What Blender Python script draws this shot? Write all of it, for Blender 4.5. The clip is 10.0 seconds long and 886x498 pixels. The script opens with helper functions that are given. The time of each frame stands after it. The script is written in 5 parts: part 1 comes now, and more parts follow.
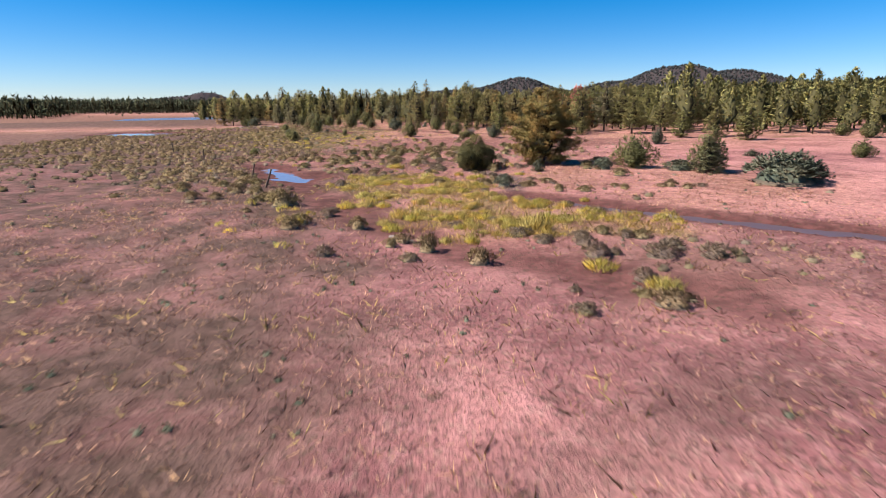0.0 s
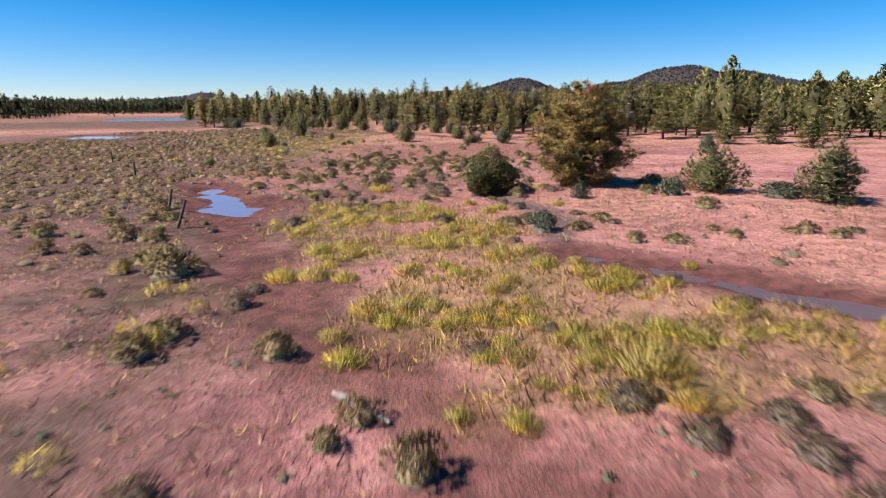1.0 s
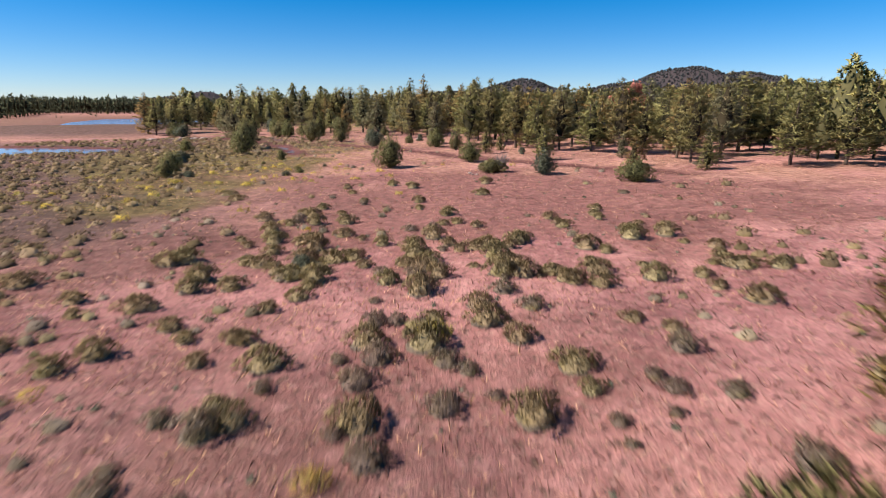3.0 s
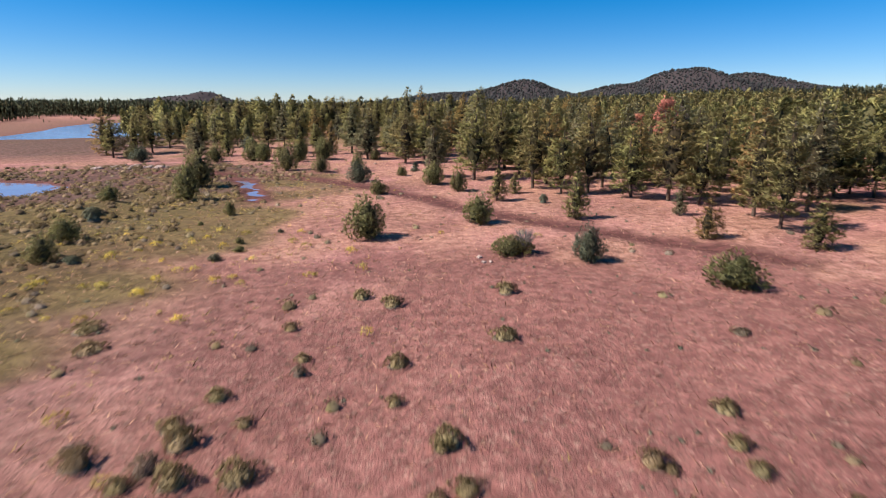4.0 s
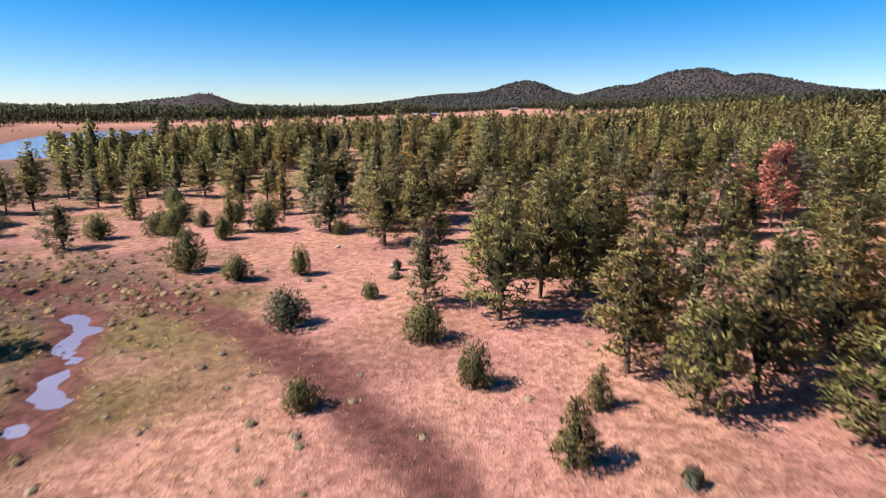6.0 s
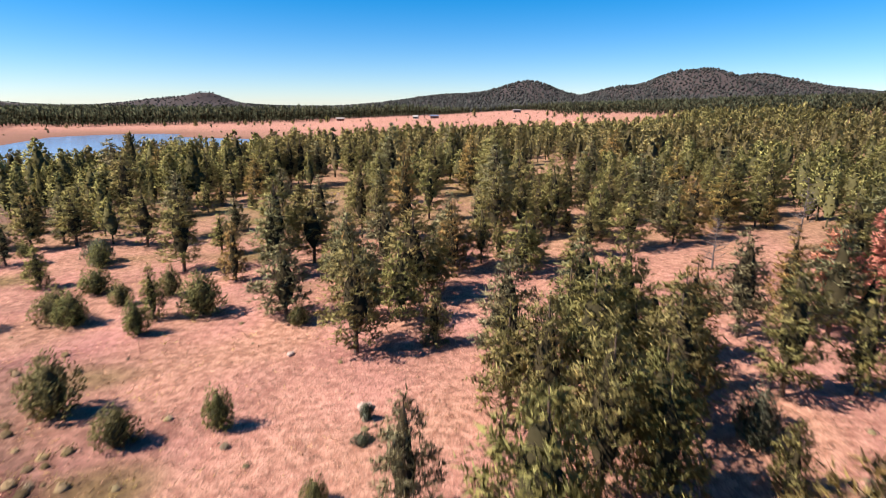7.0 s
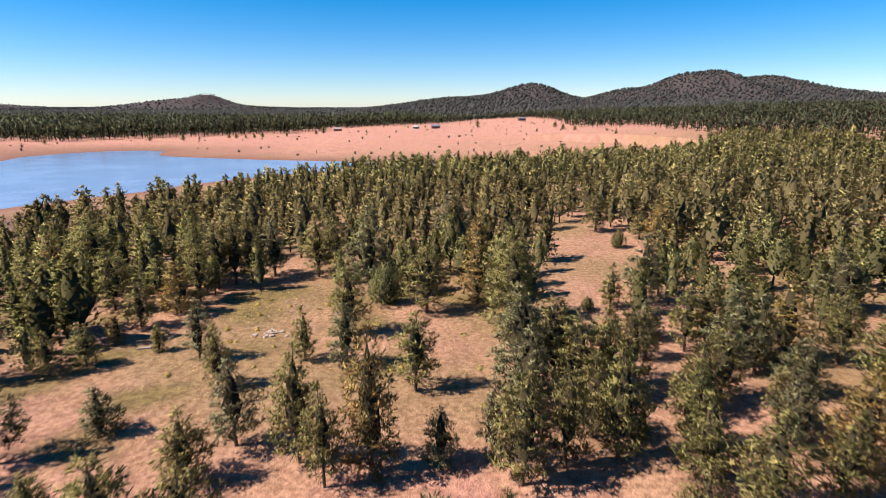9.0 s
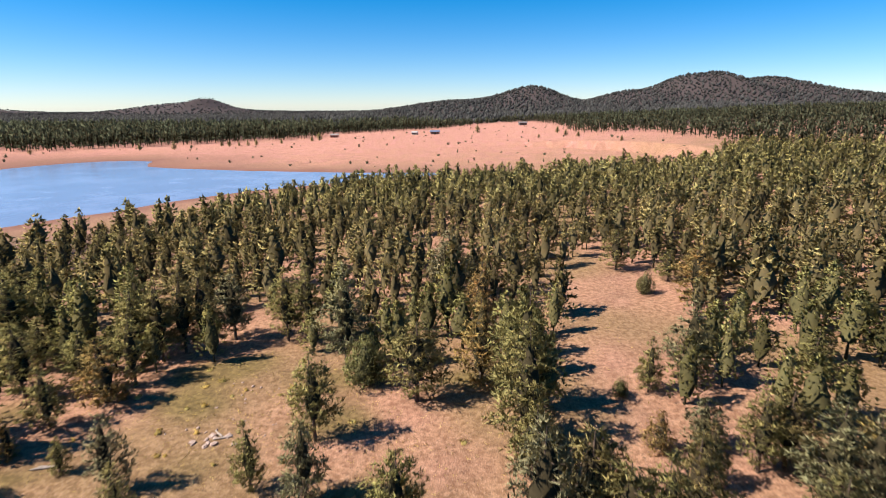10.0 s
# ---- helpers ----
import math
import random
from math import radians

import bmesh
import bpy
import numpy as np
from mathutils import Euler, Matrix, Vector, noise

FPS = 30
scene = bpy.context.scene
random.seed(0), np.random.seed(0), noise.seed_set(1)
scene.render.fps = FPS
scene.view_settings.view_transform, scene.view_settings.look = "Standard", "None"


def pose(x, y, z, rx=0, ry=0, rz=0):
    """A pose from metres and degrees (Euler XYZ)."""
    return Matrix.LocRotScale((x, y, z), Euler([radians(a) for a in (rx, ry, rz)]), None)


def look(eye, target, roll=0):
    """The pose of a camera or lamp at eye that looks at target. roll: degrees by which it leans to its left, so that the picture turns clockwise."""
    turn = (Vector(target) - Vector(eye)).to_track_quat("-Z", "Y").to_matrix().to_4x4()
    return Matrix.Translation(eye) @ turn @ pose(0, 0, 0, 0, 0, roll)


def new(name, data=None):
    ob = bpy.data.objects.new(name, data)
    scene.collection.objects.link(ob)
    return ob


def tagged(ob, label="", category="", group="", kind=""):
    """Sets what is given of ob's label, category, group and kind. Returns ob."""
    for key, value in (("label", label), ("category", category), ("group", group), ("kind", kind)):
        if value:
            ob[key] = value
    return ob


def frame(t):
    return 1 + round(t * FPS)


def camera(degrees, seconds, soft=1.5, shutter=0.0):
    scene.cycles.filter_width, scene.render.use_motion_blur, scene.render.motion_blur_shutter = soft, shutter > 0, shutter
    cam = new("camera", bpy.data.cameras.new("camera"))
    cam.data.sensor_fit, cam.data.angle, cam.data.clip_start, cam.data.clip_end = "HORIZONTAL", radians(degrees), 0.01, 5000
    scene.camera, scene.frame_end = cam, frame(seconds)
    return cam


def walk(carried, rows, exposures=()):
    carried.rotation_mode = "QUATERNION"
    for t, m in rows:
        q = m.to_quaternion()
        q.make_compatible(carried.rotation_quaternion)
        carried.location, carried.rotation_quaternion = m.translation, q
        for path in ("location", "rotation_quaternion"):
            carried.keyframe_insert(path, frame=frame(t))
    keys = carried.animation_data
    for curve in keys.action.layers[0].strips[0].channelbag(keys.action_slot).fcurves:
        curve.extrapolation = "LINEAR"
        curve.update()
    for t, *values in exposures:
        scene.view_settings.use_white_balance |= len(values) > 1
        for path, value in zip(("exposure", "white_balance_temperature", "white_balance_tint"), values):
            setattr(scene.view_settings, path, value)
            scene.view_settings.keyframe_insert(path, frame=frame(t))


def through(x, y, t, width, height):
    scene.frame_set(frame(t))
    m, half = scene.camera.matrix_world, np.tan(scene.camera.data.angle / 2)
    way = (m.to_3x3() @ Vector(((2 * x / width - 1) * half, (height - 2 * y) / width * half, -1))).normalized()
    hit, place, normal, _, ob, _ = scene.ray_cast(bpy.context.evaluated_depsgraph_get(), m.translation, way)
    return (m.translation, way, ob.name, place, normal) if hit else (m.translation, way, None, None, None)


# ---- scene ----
cam = camera(78.0, 10.0, 0.5, 0.3)
# seconds, eye x y z, yaw, pitch, roll
PATH = [
    (0, 0.001, 0.000, 5.438, 0.01, -14.88, -0.24),
    (0.5, -0.091, 6.604, 5.382, -0.02, -14.84, -0.18),
    (1, -0.182, 13.393, 5.306, -0.05, -14.81, -0.12),
    (1.5, -0.268, 20.517, 5.203, -0.06, -14.78, -0.06),
    (2, -0.340, 27.988, 5.115, -0.06, -14.77, 0.01),
    (2.5, -0.380, 35.756, 5.167, -0.03, -14.76, 0.09),
    (3, -0.357, 43.648, 5.773, 0.01, -14.77, 0.16),
    (3.5, -0.264, 51.524, 7.206, 0.05, -14.78, 0.21),
    (4, -0.224, 59.485, 8.887, 0.08, -14.77, 0.22),
    (4.5, -0.334, 67.636, 10.209, 0.09, -14.75, 0.20),
    (5, -0.443, 75.843, 11.298, 0.09, -14.73, 0.15),
    (5.5, -0.396, 84.003, 12.466, 0.10, -14.72, 0.11),
    (6, -0.239, 92.367, 13.800, 0.13, -14.74, 0.10),
    (6.5, -0.060, 101.138, 15.330, 0.19, -14.79, 0.13),
    (7, 0.114, 109.974, 17.317, 0.28, -14.86, 0.19),
    (7.5, 0.274, 118.495, 20.456, 0.37, -14.92, 0.23),
    (8, 0.417, 126.728, 23.412, 0.45, -14.95, 0.23),
    (8.5, 0.552, 134.808, 25.703, 0.52, -14.92, 0.16),
    (9, 0.728, 142.907, 27.501, 0.57, -14.85, 0.04),
    (9.5, 0.989, 151.159, 29.102, 0.61, -14.75, -0.13),
    (10, 1.300, 159.510, 30.625, 0.64, -14.64, -0.32),
]
walk(cam, [(t, pose(x, y, z, 90 + pitch, 0, yaw) @ pose(0, 0, 0, 0, 0, roll)) for t, x, y, z, yaw, pitch, roll in PATH], [(0, 1.12, 6500, 10), (2.5, 1.08, 6500, 10), (4.2, 0.98, 6500, 10), (5.2, 1.1, 6500, 10), (7, 1.36, 6900, 9), (10, 1.34, 6900, 9)])

# ---- light: clear afternoon sky, sun from the left and a little behind ----
SUN_TO = Vector((-0.985, -0.20, 1.06)).normalized()
world = bpy.data.worlds.new("sky")
scene.world = world
world.use_nodes = True
wn, wl = world.node_tree.nodes, world.node_tree.links
wn.clear()
sky = wn.new("ShaderNodeTexSky")
sky.sky_type, sky.sun_disc = "NISHITA", False
sky.sun_elevation = math.asin(SUN_TO.z)
sky.sun_rotation = math.atan2(SUN_TO.x, SUN_TO.y)
sky.altitude, sky.air_density, sky.dust_density, sky.ozone_density = 2000, 1.0, 0.4, 2.0
aim = wn.new("ShaderNodeSeparateXYZ")
wl.new(wn.new("ShaderNodeTexCoord").outputs["Generated"], aim.inputs[0])
rise = wn.new("ShaderNodeMapRange")
rise.inputs["From Min"].default_value, rise.inputs["From Max"].default_value = 0.0, 0.20
wl.new(aim.outputs["Z"], rise.inputs["Value"])
haze = wn.new("ShaderNodeMix")
haze.data_type = "RGBA"
haze.inputs[6].default_value, haze.inputs[7].default_value = (0.88, 0.94, 1.15, 1), (0.68, 0.98, 1.22, 1)
wl.new(rise.outputs[0], haze.inputs[0])
tone = wn.new("ShaderNodeMix")
tone.data_type, tone.blend_type = "RGBA", "MULTIPLY"
tone.inputs[0].default_value = 1.0
wl.new(haze.outputs[2], tone.inputs[7])
deep = wn.new("ShaderNodeHueSaturation")
deep.inputs["Saturation"].default_value = 1.28
back = wn.new("ShaderNodeBackground")
back.inputs["Strength"].default_value = 0.053
wl.new(sky.outputs[0], tone.inputs[6])
wl.new(tone.outputs[2], deep.inputs["Color"])
wl.new(deep.outputs[0], back.inputs["Color"])
wl.new(back.outputs[0], wn.new("ShaderNodeOutputWorld").inputs["Surface"])
sun = bpy.data.lights.new("sun", "SUN")
sun.energy, sun.angle, sun.color = 4.8, radians(0.53), (1.0, 0.92, 0.82)
new("sun", sun).matrix_world = look(SUN_TO * 60, (0, 0, 0))

# the lie of the land
LAKE_Z = -6.65


def smooth(a, b, v):
    s = np.clip((np.asarray(v, float) - a) / (b - a), 0, 1)
    return s * s * (3 - 2 * s)


def bell(x, y, cx, cy, rx, ry):
    return np.exp(-((x - cx) / rx) ** 2 - ((y - cy) / ry) ** 2)


def inside(x, y, poly):
    """Signed distance to a polygon's outline, negative within it."""
    x, y = np.asarray(x, float), np.asarray(y, float)
    best, odd = np.full(x.shape, 1e9), np.zeros(x.shape, bool)
    for (ax, ay), (bx, by) in zip(poly, poly[1:] + poly[:1]):
        ux, uy = bx - ax, by - ay
        k = np.clip(((x - ax) * ux + (y - ay) * uy) / (ux * ux + uy * uy), 0, 1)
        best = np.minimum(best, np.hypot(x - ax - k * ux, y - ay - k * uy))
        if ay != by:
            odd ^= ((ay > y) != (by > y)) & (x < ax + (y - ay) / (by - ay) * ux)
    return np.where(odd, -best, best)


LAKE = [(-198, 300), (-182, 296), (-161, 307), (-150, 321), (-134, 345), (-123, 358), (-113, 379), (-92, 406), (-62, 430), (-25, 452), (12, 474), (-10, 477), (-56, 479), (-119, 490), (-176, 507), (-195, 516), (-204, 533), (-210, 552), (-228, 559), (-252, 553), (-268, 538), (-283, 505), (-256, 427), (-234, 385), (-221, 350), (-210, 318)]
MEADOW = [(-300, 250), (-130, 235), (-98, 276), (-90, 310), (-73, 345), (-50, 372), (-30, 405), (70, 440), (150, 443), (168, 520), (165, 620), (131, 641), (109, 655), (128, 800), (115, 960), (60, 1000), (0, 900), (-65, 860), (-150, 860), (-140, 785), (-215, 700), (-265, 660), (-330, 610), (-385, 610), (-365, 560), (-320, 470), (-290, 420), (-300, 330)]


def land(x, y):
    """The ground's height in metres."""
    x, y = np.asarray(x, float), np.asarray(y, float)
    z = 0.0127 * np.clip(x, -130, 160)
    z = z + 0.014 * np.clip(y - 165, 0, 130) + 0.004 * np.clip(y - 420, 0, 600)
    z = z - 2.6 * smooth(-60, -150, x) * smooth(205, 265, y) + 1.3 * bell(x, y, -125, 185, 75, 32)
    z = z - 2.6 * smooth(330, 470, y) * smooth(120, -20, x) * smooth(1500, 1000, y)
    # forested rise to the right, then the hills
    z = z + 0.035 * np.clip(x - 60, 0, 500) * smooth(120, 400, y)
    for cx, rx, top in ((276, 111, 53.8), (33, 254, 35.5), (791, 70, 38.5), (719, 77, 32.0), (1014, 67, 25.0), (1002, 333, 57.8), (574, 93, 30.1), (864, 49, 35.7)):
        z = z + top * bell(x, y, cx, 2000, rx, 260 if rx < 150 else 420)
    for cx, rx, top in ((-1598, 87, 42.7), (-1759, 341, 63.2), (-3136, 159, 30.5)):
        z = z + top * bell(x, y, cx, 3900, rx, 300 if rx < 150 else 450)
    z = z + (15 * smooth(-700, 250, x) - 5 * smooth(200, -700, x)) * smooth(1300, 3000, y)
    d = inside(x, y, LAKE)
    shore = LAKE_Z + np.clip(d, -30, 400) * 0.055
    z = np.where(d < 130, np.minimum(z, np.maximum(shore, LAKE_Z - 1.5)), z)
    return z


# ---- materials ----
def shader(name):
    m = bpy.data.materials.new(name)
    m.use_nodes = True
    n = m.node_tree.nodes
    n.clear()
    return m, n, m.node_tree.links, n.new("ShaderNodeOutputMaterial")


def mixed(n, l, fac, a, b):
    """A colour mix; a and b are colours or sockets, fac a number or socket."""
    x = n.new("ShaderNodeMix")
    x.data_type = "RGBA"
    for socket, v in ((x.inputs[0], fac), (x.inputs[6], a), (x.inputs[7], b)):
        if isinstance(v, (int, float)):
            socket.default_value = v
        elif isinstance(v, tuple):
            socket.default_value = (*v, 1)
        else:
            l.new(v, socket)
    return x.outputs[2]


def ramp(n, l, src, lo, hi):
    r = n.new("ShaderNodeMapRange")
    r.interpolation_type = "SMOOTHSTEP"
    r.inputs["From Min"].default_value, r.inputs["From Max"].default_value = lo, hi
    l.new(src, r.inputs["Value"])
    return r.outputs[0]


def grain(n, l, scale, detail=3.0, rough=0.55, vec=None):
    t = n.new("ShaderNodeTexNoise")
    t.inputs["Scale"].default_value, t.inputs["Detail"].default_value, t.inputs["Roughness"].default_value = scale, detail, rough
    l.new(vec if vec is not None else n.new("ShaderNodeTexCoord").outputs["Object"], t.inputs["Vector"])
    return t.outputs["Fac"]


def attribute(n, name):
    a = n.new("ShaderNodeAttribute")
    a.attribute_name = name
    return a


def times(n, l, a, b):
    m = n.new("ShaderNodeMath")
    m.operation = "MULTIPLY"
    for s, v in zip(m.inputs, (a, b)):
        if isinstance(v, (int, float)):
            s.default_value = v
        else:
            l.new(v, s)
    return m.outputs[0]


def leafy(name, dark, light, odd, odd_share=0.25, through=0.85):
    """Foliage: three colours that change from plant to plant and from sprig to sprig, with some light shining through."""
    m, n, l, out = shader(name)
    isle = n.new("ShaderNodeNewGeometry").outputs["Random Per Island"]
    each = n.new("ShaderNodeObjectInfo").outputs["Random"]
    tint = attribute(n, "tint").outputs["Fac"]
    c = mixed(n, l, isle, dark, light)
    mix_in = ramp(n, l, grain(n, l, 0.9, 2.0), 0.62 - odd_share, 0.85 - odd_share * 0.6)
    c = mixed(n, l, times(n, l, mix_in, 0.75), c, odd)
    # dark brown of stems, and of the solid cores that stand for inner shade
    c = mixed(n, l, attribute(n, "shade_and_stem").outputs["Fac"], c, mixed(n, l, grain(n, l, 3.0), (0.024, 0.021, 0.013), (0.056, 0.045, 0.027)))
    hue = n.new("ShaderNodeHueSaturation")
    l.new(c, hue.inputs["Color"])
    for src, socket, lo, hi in ((each, "Hue", 0.483, 0.515), (tint, "Value", 0.60, 1.34)):
        r = n.new("ShaderNodeMapRange")
        r.inputs["To Min"].default_value, r.inputs["To Max"].default_value = lo, hi
        l.new(src, r.inputs["Value"])
        l.new(r.outputs[0], hue.inputs[socket])
    d, t, both = n.new("ShaderNodeBsdfDiffuse"), n.new("ShaderNodeBsdfTranslucent"), n.new("ShaderNodeAddShader")
    l.new(hue.outputs[0], d.inputs["Color"])
    l.new(mixed(n, l, through, (0, 0, 0), hue.outputs[0]), t.inputs["Color"])
    l.new(d.outputs[0], both.inputs[0])
    l.new(t.outputs[0], both.inputs[1])
    l.new(both.outputs[0], out.inputs["Surface"])
    return m


def solid(name, a, b, scale, roughness=0.9, bump=0.3, metal=0.0):
    m, n, l, out = shader(name)
    p = n.new("ShaderNodeBsdfPrincipled")
    g = grain(n, l, scale, 5.0, 0.65)
    big = grain(n, l, scale * 0.17, 2.0)
    c = mixed(n, l, ramp(n, l, g, 0.3, 0.7), a, b)
    c = mixed(n, l, times(n, l, ramp(n, l, big, 0.45, 0.7), 0.5), c, tuple(v * 0.6 for v in a))
    l.new(c, p.inputs["Base Color"])
    p.inputs["Roughness"].default_value, p.inputs["Metallic"].default_value = roughness, metal
    b = n.new("ShaderNodeBump")
    b.inputs["Strength"].default_value, b.inputs["Distance"].default_value = bump, 0.03
    l.new(g, b.inputs["Height"])
    l.new(b.outputs[0], p.inputs["Normal"])
    l.new(p.outputs[0], out.inputs["Surface"])
    return m


def ground_material():
    """Dry meadow: tan straw and reddish grass in patches, with yellow-green herbs, bare soil, damp red earth and shore mud where the sheet's own marks say."""
    m, n, l, out = shader("dry_meadow")
    p = n.new("ShaderNodeBsdfPrincipled")
    p.inputs["Roughness"].default_value = 0.95
    p.inputs["Specular IOR Level"].default_value = 0.1
    fine, clump, patch, wide = grain(n, l, 9.0, 4.0, 0.7), grain(n, l, 1.6, 4.0, 0.6), grain(n, l, 0.16, 4.0, 0.55), grain(n, l, 0.035, 3.0)
    c = mixed(n, l, ramp(n, l, patch, 0.38, 0.62), (0.240, 0.089, 0.096), (0.516, 0.228, 0.218))
    c = mixed(n, l, times(n, l, ramp(n, l, wide, 0.45, 0.66), 0.45), c, (0.394, 0.165, 0.120))
    c = mixed(n, l, times(n, l, ramp(n, l, clump, 0.5, 0.72), 0.5), c, (0.618, 0.295, 0.287))
    c = mixed(n, l, times(n, l, ramp(n, l, clump, 0.46, 0.28), 0.5), c, (0.154, 0.065, 0.067))
    def laid(c, mark, lo, hi, share=1.0):
        layer = mixed(n, l, ramp(n, l, clump, 0.35, 0.65), lo, hi)
        return mixed(n, l, times(n, l, attribute(n, mark).outputs["Fac"], share), c, layer)

    for mark, lo, hi in (("straw", (0.275, 0.126, 0.088), (0.520, 0.272, 0.200)), ("tan", (0.150, 0.092, 0.042), (0.265, 0.172, 0.092)), ("red", (0.165, 0.064, 0.057), (0.285, 0.118, 0.102))):
        c = laid(c, mark, lo, hi)
    # pale flecks of broken stalks, then dark gaps between the tufts
    c = mixed(n, l, times(n, l, ramp(n, l, grain(n, l, 5.5, 4.0, 0.7), 0.54, 0.64), 0.40), c, (0.54, 0.36, 0.28))
    # wood: dark ground below far trees, with distance haze in its purple tone
    for mark, lo, hi, share in (("soil", (0.072, 0.043, 0.034), (0.142, 0.084, 0.070), 1.0), ("herb", (0.150, 0.112, 0.042), (0.300, 0.215, 0.074), 0.75), ("green", (0.082, 0.064, 0.021), (0.172, 0.130, 0.046), 1.0), ("shore", (0.198, 0.103, 0.072), (0.300, 0.172, 0.120), 1.0), ("mud", (0.164, 0.077, 0.057), (0.221, 0.110, 0.086), 1.0), ("wash", (0.110, 0.072, 0.070), (0.185, 0.125, 0.120), 1.0), ("damp", (0.077, 0.028, 0.026), (0.154, 0.058, 0.053), 1.0), ("wood", (0.030, 0.027, 0.032), (0.054, 0.044, 0.047), 1.0)):
        c = laid(c, mark, lo, hi, share)
    c = mixed(n, l, times(n, l, ramp(n, l, fine, 0.56, 0.36), 0.55), c, (0.085, 0.052, 0.042))
    c = mixed(n, l, times(n, l, ramp(n, l, grain(n, l, 3.4, 5.0, 0.75), 0.56, 0.64), 0.70), c, (0.058, 0.044, 0.030))
    l.new(c, p.inputs["Base Color"])
    b = n.new("ShaderNodeBump")
    b.inputs["Strength"].default_value, b.inputs["Distance"].default_value = 0.7, 0.15
    rough = n.new("ShaderNodeMath")
    l.new(fine, rough.inputs[0])
    l.new(clump, rough.inputs[1])
    l.new(rough.outputs[0], b.inputs["Height"])
    l.new(b.outputs[0], p.inputs["Normal"])
    l.new(p.outputs[0], out.inputs["Surface"])
    return m


def water_material(name, deep, roughness, gloss=0.5):
    m, n, l, out = shader(name)
    p = n.new("ShaderNodeBsdfPrincipled")
    c = mixed(n, l, ramp(n, l, grain(n, l, 0.05, 3.0), 0.4, 0.65), deep, tuple(v * 1.25 for v in deep))
    l.new(c, p.inputs["Base Color"])
    p.inputs["Roughness"].default_value, p.inputs["IOR"].default_value = roughness, 1.33
    p.inputs["Specular IOR Level"].default_value = gloss
    b = n.new("ShaderNodeBump")
    b.inputs["Strength"].default_value, b.inputs["Distance"].default_value = 0.25, 0.05
    l.new(grain(n, l, 1.3, 3.0), b.inputs["Height"])
    l.new(b.outputs[0], p.inputs["Normal"])
    l.new(p.outputs[0], out.inputs["Surface"])
    return m


GROUND = ground_material()
LAKE_WATER = water_material("lake_water", (0.14, 0.17, 0.26), 0.18)
# part of the sky's reflection is painted in as a lavender base colour
SKY_TINTED_PUDDLE = water_material("sky_tinted_puddle", (0.15, 0.14, 0.21), 0.06)
MUD_WATER = water_material("mud_water", (0.085, 0.058, 0.066), 0.40, 0.16)
NEEDLES = leafy("pine_needles", (0.165, 0.150, 0.066), (0.262, 0.235, 0.100), (0.310, 0.235, 0.092), 0.18, 0.40)
GREY_NEEDLES = leafy("grey_green_needles", (0.155, 0.148, 0.088), (0.245, 0.230, 0.136), (0.270, 0.216, 0.112), 0.16, 0.40)
BROWN_NEEDLES = leafy("browning_needles", (0.180, 0.138, 0.056), (0.335, 0.245, 0.104), (0.38, 0.21, 0.080), 0.20, 0.45)
RUSTY_NEEDLES = leafy("rust_tipped_needles", (0.150, 0.124, 0.054), (0.290, 0.224, 0.094), (0.36, 0.185, 0.068), 0.22, 0.45)
RED_NEEDLES = leafy("dead_red_needles", (0.56, 0.22, 0.15), (0.74, 0.36, 0.26), (0.50, 0.25, 0.18), 0.2)
JUNIPER_LEAF = leafy("juniper_leaf", (0.125, 0.124, 0.060), (0.215, 0.200, 0.096), (0.25, 0.205, 0.082), 0.18, 0.60)
GREY_LEAF = leafy("sage_leaf", (0.085, 0.098, 0.074), (0.165, 0.178, 0.13), (0.19, 0.17, 0.12), 0.2, 0.4)
STRAW_LEAF = leafy("straw_shrub", (0.140, 0.106, 0.062), (0.33, 0.250, 0.150), (0.205, 0.164, 0.070), 0.25, 0.40)
DULL_LEAF = leafy("dull_shrub", (0.165, 0.123, 0.102), (0.275, 0.208, 0.170), (0.22, 0.175, 0.078), 0.24, 0.6)
HERB_LEAF = leafy("yellow_herb", (0.22, 0.188, 0.055), (0.37, 0.30, 0.088), (0.52, 0.345, 0.050), 0.24, 0.85)
GRASS_LEAF = leafy("dry_grass", (0.28, 0.150, 0.118), (0.46, 0.275, 0.21), (0.40, 0.26, 0.14), 0.3)
GREEN_GRASS = leafy("olive_grass", (0.20, 0.170, 0.062), (0.37, 0.31, 0.120), (0.42, 0.29, 0.08), 0.3, 0.85)
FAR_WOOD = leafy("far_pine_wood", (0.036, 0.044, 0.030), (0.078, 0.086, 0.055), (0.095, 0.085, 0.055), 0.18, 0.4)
# distance haze is put into this colour, darker and bluer than near needles
HAZED_RIDGE_WOOD = leafy("hazed_ridge_pine_wood", (0.022, 0.026, 0.027), (0.046, 0.048, 0.046), (0.060, 0.048, 0.050), 0.2)
BARK = solid("pine_bark", (0.050, 0.033, 0.025), (0.115, 0.072, 0.050), 7.0)
GREY_WOOD = solid("weathered_wood", (0.20, 0.16, 0.145), (0.34, 0.29, 0.26), 9.0)
DEAD_WOOD = solid("dead_wood", (0.075, 0.060, 0.060), (0.150, 0.122, 0.120), 9.0)
TWIGS = solid("dry_twigs", (0.075, 0.054, 0.038), (0.150, 0.112, 0.080), 16.0)
STONE = solid("field_stone", (0.22, 0.15, 0.13), (0.42, 0.32, 0.28), 4.0)


